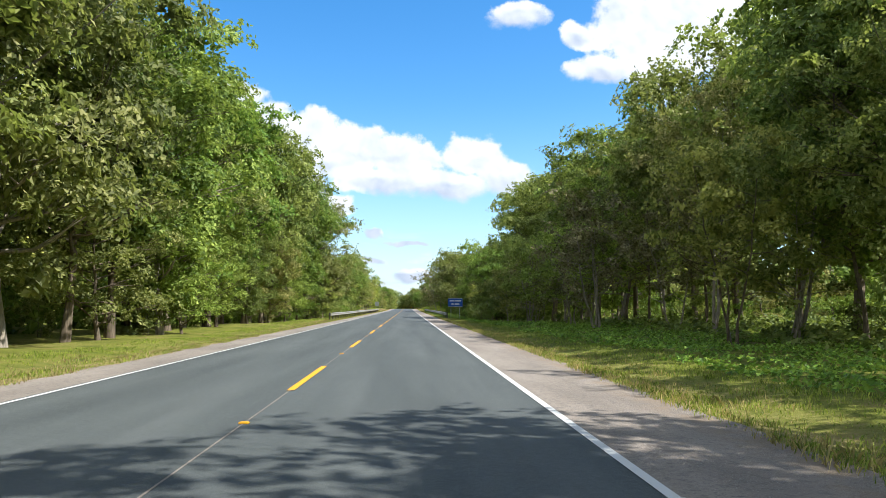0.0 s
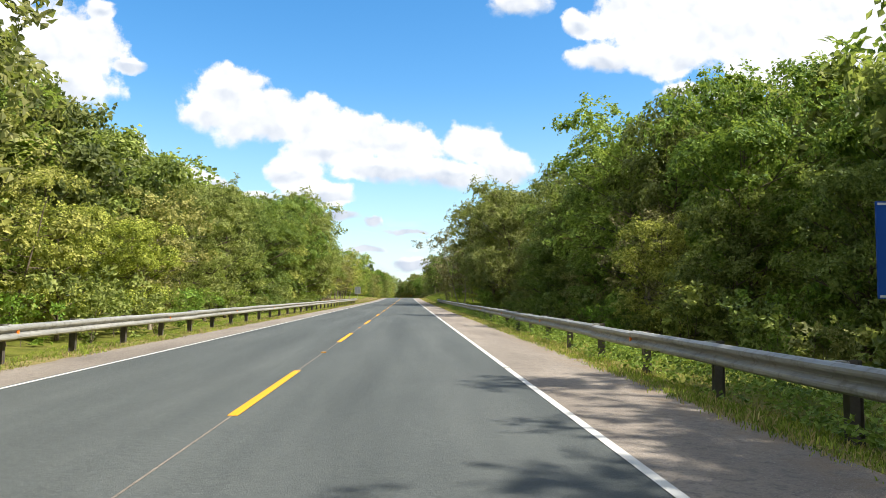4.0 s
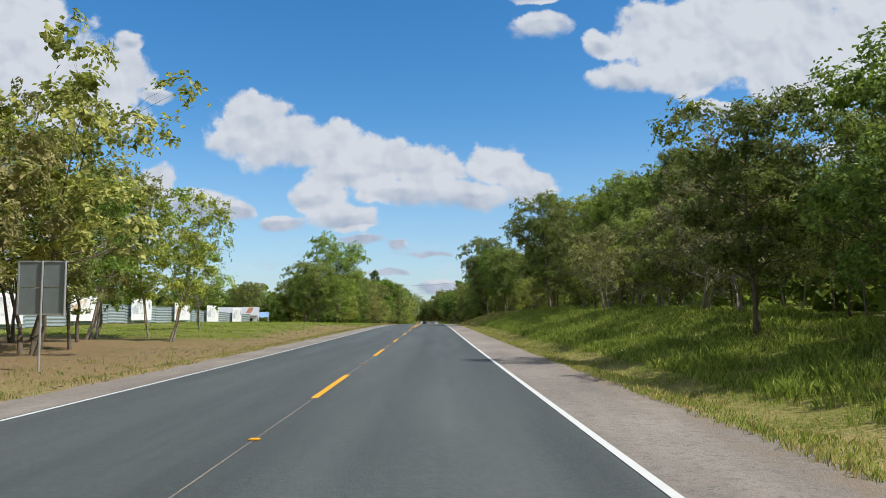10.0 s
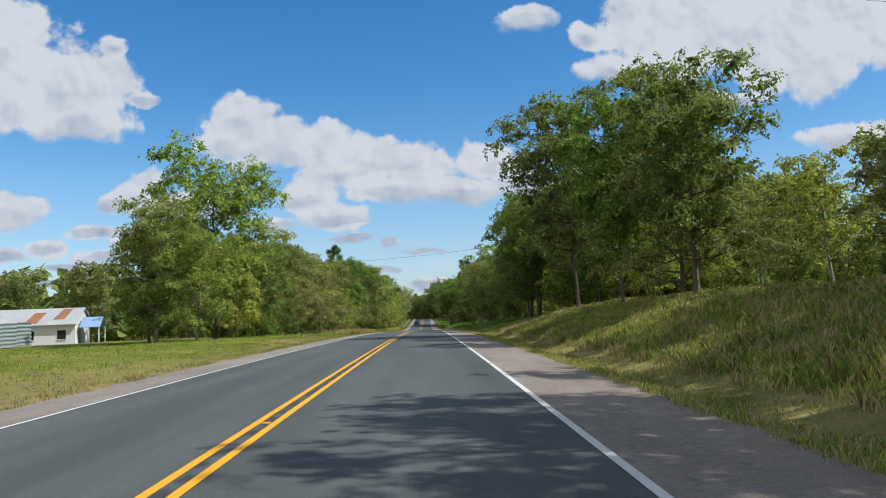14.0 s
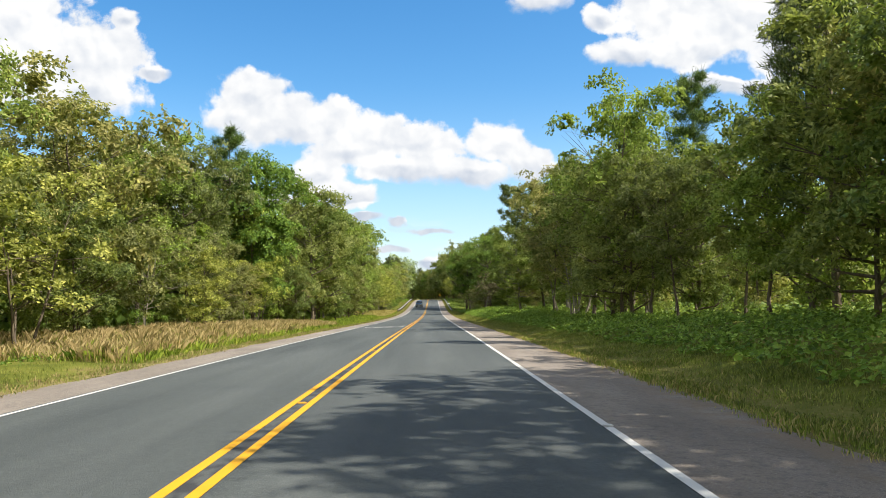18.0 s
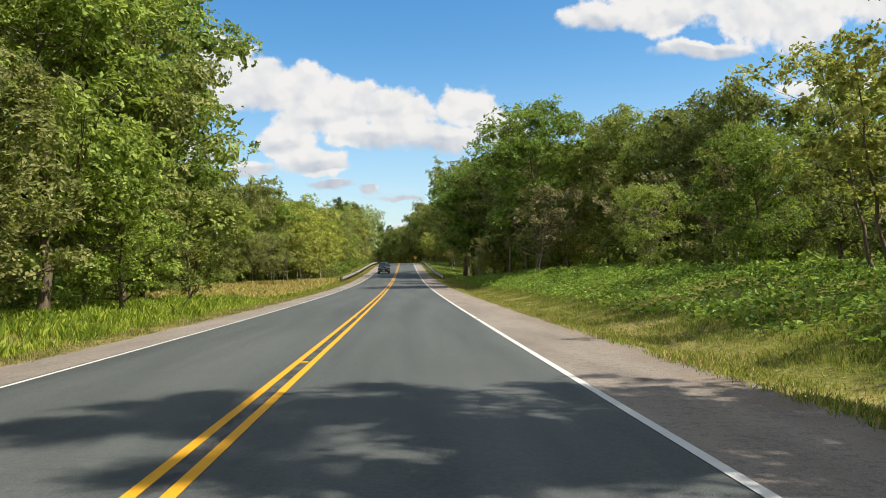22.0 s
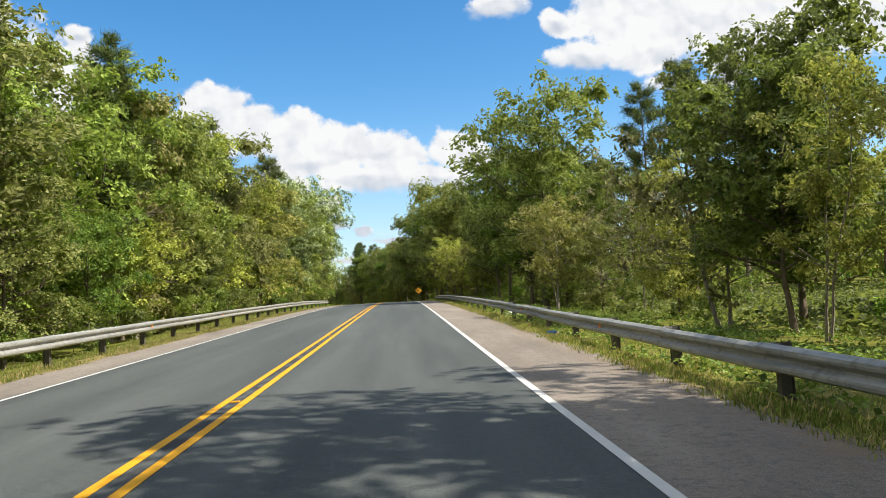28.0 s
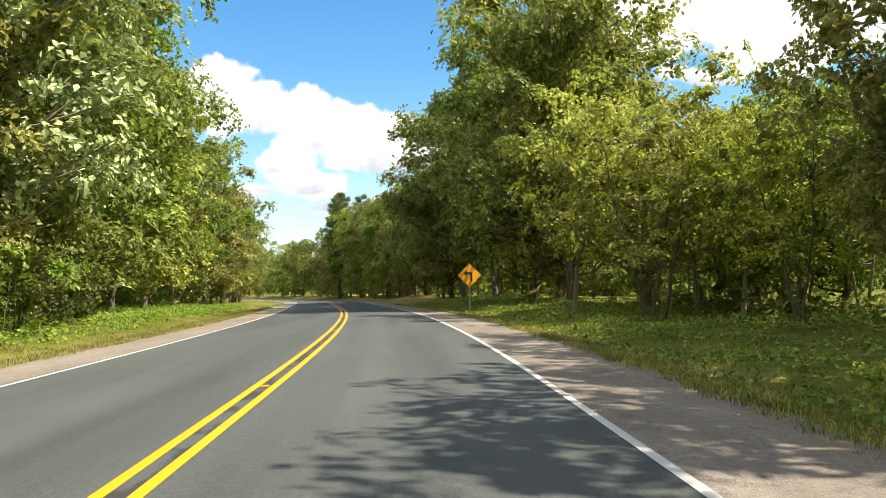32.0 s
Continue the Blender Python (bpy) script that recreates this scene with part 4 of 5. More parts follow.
# ---------------------------------------------------------------- guardrails
def w_beam(length):
    """One panel of corrugated steel rail along y, its back at x = 0."""
    prof = [(0.0, 0.155), (0.022, 0.15), (0.078, 0.118), (0.083, 0.085), (0.078, 0.06), (0.02, 0.02), (0.012, 0.0), (0.02, -0.02),
            (0.078, -0.06), (0.083, -0.085), (0.078, -0.118), (0.022, -0.15), (0.0, -0.155)]
    front = np.array(prof)
    rim = np.concatenate([front, front[::-1] - [0.006, 0]])
    n = len(rim)
    v = np.concatenate([np.stack([rim[:, 0], np.full(n, y), rim[:, 1]], 1) for y in (0, length)])
    i = np.arange(n)
    j = (i + 1) % n
    return mesh_of("rail_panel", v, np.stack([i, j, j + n, i + n], 1), M["galvanised"])


POST_GAP = 3.34
M["rust"] = material("rust", plain((0.30, 0.13, 0.045), 0.8, 0.0, 0.4, 30))
M["amber"] = material("amber", plain((0.85, 0.22, 0.02), 0.35, 0.0, 0.2, 30))
M["steel_dark"] = material("steel_dark", plain((0.095, 0.085, 0.07), 0.7, 0.15, 0.4, 14))
M["concrete"] = material("concrete", plain((0.52, 0.50, 0.46), 0.85, 0.0, 0.2, 9))


def to_mesh(name, bm, mat):
    me = bpy.data.meshes.new(name)
    bm.to_mesh(me)
    bm.free()
    me.materials.append(mat)
    return me


panel_mesh = w_beam(POST_GAP + 0.32)
post_bm = box(-0.075, -0.008, -1.1, 0.075, 0.008, 0.17)
for x in (-0.075, 0.069):
    q = box(x, -0.055, -1.1, x + 0.006, 0.055, 0.17)
    tmp = bpy.data.meshes.new("flange")
    q.to_mesh(tmp)
    q.free()
    post_bm.from_mesh(tmp)
    bpy.data.meshes.remove(tmp)
post_mesh = to_mesh("post", post_bm, M["steel_dark"])
block_mesh = to_mesh("spacer", box(-0.07, -0.06, -0.15, 0.07, 0.06, 0.165, 0.008), M["galvanised"])
bolt_mesh = to_mesh("bolt", rod((0.0, 0, 0), (0.02, 0, 0), 0.016, sides=6), M["galvanised"])
eye_mesh = to_mesh("reflector", box(-0.004, -0.055, -0.07, 0.035, 0.025, 0.07, 0.012), M["amber"])
end_bm = box(-0.02, -0.32, -0.17, 0.06, 0.0, 0.17, 0.02)
end_mesh = to_mesh("end_wing", end_bm, M["galvanised"])


def guardrail(side, y0, y1, u, height, label):
    """Posts and overlapping panels along the verge; the corrugated face looks at the road."""
    n = int(round((y1 - y0) / POST_GAP))
    root = new("guardrail")
    root.matrix_basis = pose(float(bend(y0)) + side * u, y0, float(road_z(y0)))
    tagged(root, label, "guardrail")
    face = Matrix.Rotation(math.pi if side > 0 else 0, 4, "Z")
    rng = np.random.default_rng(int(y0) + side)
    for i in range(n + 1):
        y = y0 + i * POST_GAP
        x = float(bend(y) - bend(y0))
        z = float(road_z(y) - road_z(y0)) + height - 0.155 + rng.normal(0, 0.008)
        a = math.atan2(float(road_z(y + POST_GAP) - road_z(y)), POST_GAP)
        child("post", post_mesh, root, m=pose(x + side * 0.19, y - y0, z, 0, rng.normal(0, 1.2), rng.normal(0, 2)))
        child("spacer", block_mesh, root, m=pose(x + side * 0.07, y - y0, z))
        b = child("bolt", bolt_mesh, root, m=pose(x - side * 0.012, y - y0, z) @ face)
        if i % 3 == 1:
            child("reflector", eye_mesh, root, m=pose(x - side * 0.014, y - y0 + 0.25, z + 0.005) @ face)
        if i < n:
            turn = -math.degrees(float(bend(y + POST_GAP) - bend(y)) / POST_GAP)
            w = pose(x + side * rng.normal(0, 0.006), y - y0 - 0.16, z, math.degrees(a), 0, turn)
            if side > 0:
                w = w @ Matrix.Translation((0, POST_GAP + 0.32, 0)) @ face
            child("rail_panel", panel_mesh, root, m=w)
    for y, flip in ((y0, 1), (y0 + n * POST_GAP, -1)):
        z = float(road_z(y) - road_z(y0)) + height - 0.155
        child("end_wing", end_mesh, root, "flared steel end piece", pose(0, y - y0 - (0.16 if flip > 0 else -0.16), z) @ Matrix.Diagonal((side, flip, 1, 1)))
    return root


guardrail(1, 88.5, 197.0, 6.15, 0.64, "long corrugated steel guardrail, weathered grey, above weeds on the verge")
guardrail(-1, 80.0, 206.0, 6.2, 0.66, "long sunlit corrugated steel guardrail on dark posts above grass")
guardrail(1, 556.7, 672.5, 6.05, 0.48, "corrugated steel guardrail with rusty streaks and amber reflectors")
guardrail(-1, 557.0, 671.0, 6.2, 0.6, "pale corrugated steel guardrail on dark posts along the bend")

# ---------------------------------------------------------------- road studs and painted speed marking
stud_w = to_mesh("stud", box(-0.055, -0.05, 0, 0.055, 0.05, 0.018, 0.012), M["white"])
stud_y = to_mesh("stud", box(-0.055, -0.05, 0, 0.055, 0.05, 0.018, 0.012), M["yellow"])
for y in np.arange(8.3, 740, 11.96):
    c = stud_y
    ob = new("road_stud", c)
    ob.matrix_basis = pose(float(bend(y)) + 0.035, y, float(road_z(y)) + 0.058)
    tagged(ob, "small yellow raised stud on the road's centre line", "road stud", "centre line studs")
for y in np.arange(5.0, 700, 24.0):
    ob = new("road_stud", stud_w)
    ob.matrix_basis = pose(float(bend(y)) + W_LANE, y, float(road_z(y)) + 0.022)
    tagged(ob, "small white raised stud on the road's edge line", "road stud", "edge line studs")


def flat_text(name, words, size, mat, m):
    cu = bpy.data.curves.new(name, "FONT")
    cu.body, cu.size, cu.align_x, cu.align_y, cu.extrude = words, size, "CENTER", "CENTER", 0.002
    tmp = bpy.data.objects.new(name, cu)
    me = bpy.data.meshes.new_from_object(tmp)
    bpy.data.objects.remove(tmp)
    me.materials.append(mat)
    me.transform(m)
    return me


speed = new("trim_speed_marking")
speed.matrix_basis = pose(-1.72, 435.2, float(road_z(435.2)) - 0.012 * 1.72 + 0.064, math.degrees(math.atan(float(road_z(436) - road_z(435)))), -0.7, 0)
tagged(speed, "white painted oval speed marking reading 80 KPH", "road marking", kind="structure")
bm = bmesh.new()
ring = [[bm.verts.new((math.cos(a) * rx, math.sin(a) * ry, 0.002)) for a in np.linspace(0, 2 * math.pi, 49)[:-1]] for rx, ry in ((1.38, 1.6), (1.26, 1.46))]
for i in range(48):
    bm.faces.new((ring[0][i], ring[0][(i + 1) % 48], ring[1][(i + 1) % 48], ring[1][i]))
part("ring", bm, M["white"], speed)
child("number", flat_text("number", "8 0", 1.0, M["white"], pose(0.0, -0.35, 0.002, 0, 0, 180) @ Matrix.Diagonal((1.05, 1.35, 1, 1))), speed)
child("letters", flat_text("letters", "KPH", 0.5, M["white"], pose(0.0, 0.72, 0.002, 0, 0, 180) @ Matrix.Diagonal((1.0, 1.2, 1, 1))), speed)

# ---------------------------------------------------------------- road signs
M["sign_blue"] = material("sign_blue", plain((0.012, 0.085, 0.42), 0.4, 0, 0.15, 3))
M["sign_white"] = material("sign_white", plain((0.72, 0.74, 0.76), 0.5, 0, 0.1, 5))
M["sign_amber"] = material("sign_amber", plain((0.80, 0.36, 0.02), 0.45, 0, 0.15, 5))
M["black"] = material("black", plain((0.015, 0.015, 0.015), 0.5, 0, 0.3, 8))
M["sign_back"] = material("sign_back", plain((0.22, 0.25, 0.25), 0.5, 0.4, 0.2, 5))
M["pole"] = material("pole", plain((0.45, 0.45, 0.43), 0.5, 0.6, 0.2, 20))


def stand(name, x, y, label, category, turn=0.0):
    ob = new(name)
    ob.matrix_basis = pose(x, y, float(ground_z(x, y)), 0, 0, turn)
    return tagged(ob, label, category)


s = stand("direction_sign", 7.75, 95.5, "blue highway direction sign on two grey poles", "road sign")
for x in (-0.55, 0.55):
    part("pole", rod((x, 0.03, -0.3), (x, 0.03, 2.6), 0.035), M["pole"], s)
part("panel", box(-0.92, -0.02, 1.55, 0.92, 0.0, 2.6, 0.006), M["sign_blue"], s)
part("border", box(-0.90, -0.024, 2.56, 0.90, -0.019, 2.585), M["sign_white"], s)
part("border", box(-0.90, -0.024, 1.565, 0.90, -0.019, 1.59), M["sign_white"], s)
for x0, x1, z in ((-0.72, -0.12, 2.28), (-0.02, 0.74, 2.28), (-0.5, -0.2, 1.88), (-0.08, 0.5, 1.88)):
    part("text_bar", box(x0, -0.025, z - 0.075, x1, -0.019, z + 0.075), M["sign_white"], s)

s = stand("panel_sign", -7.75, 234.5, "back of a grey metal panel sign with frame and posts", "road sign", 4)
for x in (0.0, 0.55):
    part("post", rod((x, -0.03, -0.3 if x < 0.3 else 1.35), (x, -0.03, 2.72), 0.028), M["pole"], s)
for x0 in (-0.55, 0.03):
    for z0 in (1.42, 2.06):
        part("panel", box(x0, 0.0, z0, x0 + 0.54, 0.012, z0 + 0.62, 0.004), M["sign_back"], s)
part("frame_bar", box(-0.58, -0.02, 2.68, 0.60, 0.02, 2.72), M["pole"], s)
part("frame_bar", box(-0.58, -0.02, 1.38, 0.60, 0.02, 1.42), M["pole"], s)
part("frame_bar", box(-0.58, -0.02, 1.40, -0.545, 0.02, 2.70), M["pole"], s)

s = stand("curve_sign", 4.75, 702.5, "amber diamond warning sign with a black left-turn arrow", "road sign", 6)
part("pole", rod((0, 0.03, -0.3), (0, 0.03, 2.2), 0.03), M["pole"], s)
b = box(-0.38, -0.012, -0.38, 0.38, 0.012, 0.38, 0.006)
b.transform(pose(0, 0, 1.85, 0, 45, 0))
part("panel", b, M["sign_amber"], s)
part("arrow_shaft", box(0.04, -0.02, 1.58, 0.13, -0.013, 1.98), M["black"], s)
part("arrow_arm", box(-0.12, -0.0205, 1.9, 0.13, -0.0135, 1.99), M["black"], s)
bm = bmesh.new()
bm.faces.new([bm.verts.new(c) for c in ((-0.12, -0.021, 2.08), (-0.28, -0.021, 1.945), (-0.12, -0.021, 1.81))])
part("arrow_head", bm, M["black"], s)

# ---------------------------------------------------------------- site fence, posters, house, parked car, palm
M["sheet"] = material("sheet", plain((0.40, 0.46, 0.47), 0.45, 0.5, 0.18, 1.2))
M["poster"] = material("poster", plain((0.74, 0.74, 0.73), 0.6, 0, 0.06, 0.8))


def print_of(tone, dark):
    """A sun-bleached printed picture: pale ground with blotches of colour."""
    def build(n):
        p = own(n)
        a, b = n.noise(p, 0.9, 5, 0.65), n.noise(n.vec("ADD", p, (7, 3, 5)), 1.7, 5, 0.7)
        c = n.mix(n.band(a, 0.46, 0.58), (0.70, 0.70, 0.68, 1), (*tone, 1))
        c = n.mix(n.band(b, 0.55, 0.64), c, (*dark, 1))
        return principled(n, c, 0.6, bump=a, depth=0.002, spec=0.3)
    return build


M["poster_tan"] = material("poster_tan", print_of((0.52, 0.34, 0.20), (0.16, 0.11, 0.08)))
M["poster_grey"] = material("poster_grey", print_of((0.42, 0.45, 0.48), (0.11, 0.12, 0.13)))
M["roof_tin"] = material("roof_tin", plain((0.50, 0.51, 0.50), 0.5, 0.4, 0.25, 0.7))
M["tin_rust"] = material("tin_rust", plain((0.27, 0.12, 0.06), 0.8, 0.1, 0.45, 1.2))
M["wall_white"] = material("wall_white", plain((0.66, 0.67, 0.67), 0.8, 0, 0.1, 1.5))
M["wall_blue"] = material("wall_blue", plain((0.22, 0.34, 0.55), 0.8, 0, 0.15, 1.5))
M["glass_dark"] = material("glass_dark", lambda n: n.add("ShaderNodeBsdfPrincipled", Base_Color=(0.012, 0.016, 0.018, 1), Roughness=0.05, Specular_IOR_Level=0.7).outputs[0])
FX = -35.0
fence = new("site_fence")
fence.matrix_basis = pose(FX, 225, float(ground_z(FX, 290)))
tagged(fence, "long corrugated metal sheet fence round a building site", "fence")
for k in range(0, 58):
    y = k * 2.5
    up = np.linspace(0.1, 2.25, 26)
    x = np.where(np.arange(26) % 4 < 2, 0.03, -0.03)
    zg = float(ground_z(FX, 225 + y) - ground_z(FX, 290))
    lo, hi = np.stack([x, np.zeros(26), zg + up], 1), np.stack([x, np.full(26, 2.52), zg + up], 1)
    i = np.arange(25)
    me = mesh_of("sheet", np.concatenate([lo, hi]), np.stack([i, i + 26, i + 27, i + 1], 1), M["sheet"])
    child("sheet", me, fence, m=pose(0.012 * (k % 2), y, 0))
    if k % 2 == 0:
        part("fence_post", box(-0.14, y - 0.04, zg - 0.3, -0.05, y + 0.04, zg + 2.2), M["pole"], fence)
for y, wide, art in ((249.5, 6.6, "grey"), (265, 6.6, "tan"), (280.4, 6.6, "grey"), (295.9, 6.6, "tan"), (311.3, 6.6, "grey"), (326.8, 6.6, "tan"), (342.1, 6.6, "grey"), (357.7, 6.5, "grey")):
    x = FX + 0.5
    p = new("poster_board")
    p.matrix_basis = pose(x, y, float(ground_z(x, y)), 0, 0, 0)
    tagged(p, "white printed advertising board with a faded picture before the fence", "billboard", "site posters")
    part("board", box(-0.03, -wide / 2, 0.45, 0.03, wide / 2, 3.1, 0.01), M["poster"], p)
    part("picture", box(0.031, -wide / 2 + 0.05, 1.2, 0.036, wide * 0.18, 2.75), M["poster_" + art], p)
    part("picture_strip", box(0.031, wide * 0.3, 1.9, 0.036, wide * 0.42, 2.7), M["poster_grey"], p)
    for q in (-wide * 0.35, wide * 0.35):
        part("leg", box(-0.09, q - 0.04, -0.3, -0.031, q + 0.04, 2.9), M["pole"], p)
    if art == "tan":
        for q in (-wide * 0.2, wide * 0.2):
            part("lamp_arm", rod((0, q, 3.1), (0.35, q + 0.1, 3.45), 0.018), M["black"], p)
            part("lamp_head", box(0.25, q - 0.1, 3.4, 0.55, q + 0.25, 3.47, 0.01), M["black"], p)

hx, hy = -39.5, 384.0
house = new("house")
house.matrix_basis = pose(hx, hy, float(ground_z(hx, hy)), 0, 0, 8) @ Matrix.Diagonal((0.72, 0.8, 0.85, 1))
tagged(house, "small white house with a rusty tin roof and blue gables", "house")
part("wall", box(-8, -3.5, -0.3, 4, 3.5, 2.7), M["wall_white"], house)


def gable_roof(x0, x1, y0, y1, z0, z1, t=0.06):
    bm = bmesh.new()
    ym = (y0 + y1) / 2
    prof = [(y0, z0), (ym, z1), (y1, z0), (y1, z0 - t), (ym, z1 - t), (y0, z0 - t)]
    a = [[bm.verts.new((x, y, z)) for y, z in prof] for x in (x0, x1)]
    for i in range(6):
        bm.faces.new((a[0][i], a[0][(i + 1) % 6], a[1][(i + 1) % 6], a[1][i]))
    bm.faces.new(a[0]), bm.faces.new(a[1][::-1])
    return bm


part("roof", gable_roof(-8.4, 4.4, -4.0, 4.0, 2.75, 4.9), M["roof_tin"], house, "tin roof streaked with rust")
for x0, x1, q0, q1 in ((-3.2, -1.4, 0.1, 0.75), (0.6, 2.2, 0.3, 0.95)):
    bm = bmesh.new()
    c = [(x0, -4.0 + 4.0 * q0, 2.765 + 2.15 * q0), (x1, -4.0 + 4.0 * q0, 2.765 + 2.15 * q0), (x1 + 0.5, -4.0 + 4.0 * q1, 2.765 + 2.15 * q1), (x0 + 0.7, -4.0 + 4.0 * q1, 2.765 + 2.15 * q1)]
    bm.faces.new([bm.verts.new(k) for k in c])
    part("rusty_sheet", bm, M["tin_rust"], house)
bm = bmesh.new()
bm.faces.new([bm.verts.new(k) for k in ((4.02, -3.5, 2.7), (4.02, 3.5, 2.7), (4.02, 0, 4.75))])
part("gable", bm, M["wall_white"], house)
part("porch_roof", gable_roof(4.4, 7.4, -3.0, 0.5, 2.3, 3.6), M["wall_blue"], house)
for y in (-2.8, 0.3):
    part("porch_post", box(7.1, y - 0.07, -0.3, 7.24, y + 0.07, 2.3), M["wall_white"], house)
for x in (-6, -3, 1.5):
    w = part("window", box(x, -3.56, 0.9, x + 1.2, -3.5, 2.0), M["glass_dark"], house)
    part("sill", box(x - 0.06, -3.62, 0.82, x + 1.26, -3.5, 0.9), M["concrete"], w)
part("door", box(4.0, -2.2, -0.3, 4.06, -1.2, 2.0), M["wall_blue"], house)

# parked car behind the verge
M["car_grey"] = material("car_grey", plain((0.33, 0.36, 0.38), 0.3, 0.4, 0.06, 2))
M["tyre"] = material("tyre", plain((0.02, 0.02, 0.02), 0.85, 0, 0.3, 30))
M["rim"] = material("rim", plain((0.50, 0.50, 0.50), 0.3, 0.9, 0.1, 10))


def loft(sections, mat_name, closed=True):
    """A skin through closed rings of equal length."""
    bm = bmesh.new()
    rings = [[bm.verts.new(p) for p in r] for r in sections]
    n = len(rings[0])
    for a, b in zip(rings, rings[1:]):
        for i in range(n):
            bm.faces.new((a[i], a[(i + 1) % n], b[(i + 1) % n], b[i]))
    bm.faces.new(rings[0][::-1]), bm.faces.new(rings[-1])
    bmesh.ops.recalc_face_normals(bm, faces=bm.faces[:])
    return bm


def ring_of(y, half, z0, z1, tuck=0.1, crown=0.03):
    """A rounded section of a car's body across x at length y."""
    r = 0.13 * min(1, (z1 - z0))
    pts = [(-half + tuck, z0), (-half + 0.02, z0 + r), (-half, (z0 + z1) / 2), (-half + 0.03, z1 - r), (-half + tuck + 0.06, z1 - 0.01), (-half * 0.45, z1 + crown),
           (half * 0.45, z1 + crown), (half - tuck - 0.06, z1 - 0.01), (half - 0.03, z1 - r), (half, (z0 + z1) / 2), (half - 0.02, z0 + r), (half - tuck, z0)]
    return [(x, y, z) for x, z in pts]


def wheel(root, x, y, r, w):
    t = part("wheel", rod((x - w / 2, y, r), (x + w / 2, y, r), r, sides=28), M["tyre"], root)
    s = 1 if x > 0 else -1
    part("rim", rod((x + s * (w / 2 + 0.004), y, r), (x + s * (w / 2 - 0.05), y, r), r * 0.62, sides=20), M["rim"], t)
    for a in range(6):
        b = box(-0.012, -0.03, 0.03, 0.012, 0.03, r * 0.6)
        b.transform(Matrix.Translation((x + s * (w / 2 + 0.008), y, r)) @ Matrix.Rotation(a * math.pi / 3, 4, "X"))
        part("spoke", b, M["steel_dark"], t)


car = new("parked_car")
car.matrix_basis = pose(-36.5, 361, float(ground_z(-36.5, 361)) + 0.02, 0, 0, 78)
tagged(car, "light grey parked car with dark windows beside the site fence", "car")
part("body", loft([ring_of(y, h, a, b) for y, h, a, b in ((-2.1, 0.72, 0.35, 0.75), (-1.9, 0.82, 0.25, 0.88), (-0.8, 0.86, 0.22, 0.95), (1.0, 0.86, 0.22, 0.95), (1.9, 0.82, 0.25, 0.9), (2.1, 0.75, 0.35, 0.8))], 0), M["car_grey"], car, smooth=True)
part("windows", loft([ring_of(y, h, 0.86, b, 0.05) for y, h, b in ((-1.35, 0.76, 0.98), (-0.6, 0.70, 1.36), (0.9, 0.70, 1.38), (1.75, 0.74, 1.0))], 0), M["glass_dark"], car, smooth=True)
part("roof", box(-0.6, -0.6, 1.37, 0.6, 0.95, 1.43, 0.025), M["car_grey"], car)
for x in (-0.78, 0.78):
    for y in (-1.3, 1.3):
        wheel(car, x, y, 0.31, 0.2)

# palm
palm = new("palm_tree")
px_, py_ = -51.0, 379.0
palm.matrix_basis = pose(px_, py_, float(ground_z(px_, py_))) @ Matrix.Diagonal((1.45, 1.45, 1.3, 1))
tagged(palm, "coconut palm with arching fronds behind the fence", "tree")
rng = np.random.default_rng(5)
t = np.linspace(0, 1, 10)
v, f = tubes([(np.stack([0.5 * t ** 2, 0.2 * t, 6.6 * t], 1), 0.17 - 0.06 * t)], 8)
child("trunk", mesh_of("trunk", v, f, M["bark_pale"], True), palm)
for k in range(26):
    a, up = k * 2.4, 1.6 - 1.5 * (k / 26)
    q = np.linspace(0, 1, 9)
    spine = np.stack([0.5 + np.cos(a) * q * 2.7, 0.2 + np.sin(a) * q * 2.7, 6.6 + up * q * 2.2 - 2.4 * q ** 2.2], 1)
    vs, fs = [], []
    for i in range(1, 9):
        for sgn in (-1, 1):
            for e in (0.0, 0.5):
                b = spine[i] * (1 - e) + spine[i - 1] * e
                d = spine[i] - spine[i - 1]
                sd = np.cross(d, [0, 0, 1.0])
                sd /= np.linalg.norm(sd)
                tip = b + sd * sgn * 0.75 * math.sin(math.pi * min(0.95, 0.15 + q[i] * 0.8)) + d * 0.9 + [0, 0, -0.28]
                o = len(vs)
                vs += [b - d * 0.22, b + d * 0.22, tip]
                fs.append((o, o + 1, o + 2))
    child("frond", mesh_of("frond", np.array(vs), np.array(fs), M["leaf_deep"]), palm)

# utility wire over the road
wire = new("overhead_wire")
wire.matrix_basis = pose(0, 0, 0)
tagged(wire, "thin black utility cable hanging across the road", "cable")
q = np.linspace(0, 1, 24)
pts = np.stack([-19 + 38 * q, 399 - 12 * q, float(road_z(395)) + 9.5 + 1.5 * q - 0.9 * 4 * q * (1 - q)], 1)
v, f = tubes([(pts, np.full(24, 0.014))], 5)
child("cable", mesh_of("cable", v, f, M["black"], True), wire)
for x, y, z in ((-19, 399, 9.5), (19, 387, 11.0)):
    p = new("utility_pole")
    g = float(ground_z(x, y))
    p.matrix_basis = pose(x, y, g)
    tagged(p, "grey wooden utility pole among the trees", "utility pole")
    part("pole", rod((0, 0, -0.5), (0, 0, float(road_z(395)) + z - g + 0.2), 0.13, 0.09, 12), M["bark_pale"], p)
    part("crossarm", box(-0.05, -0.8, float(road_z(395)) + z - g - 0.1, 0.05, 0.8, float(road_z(395)) + z - g), M["bark"], p)

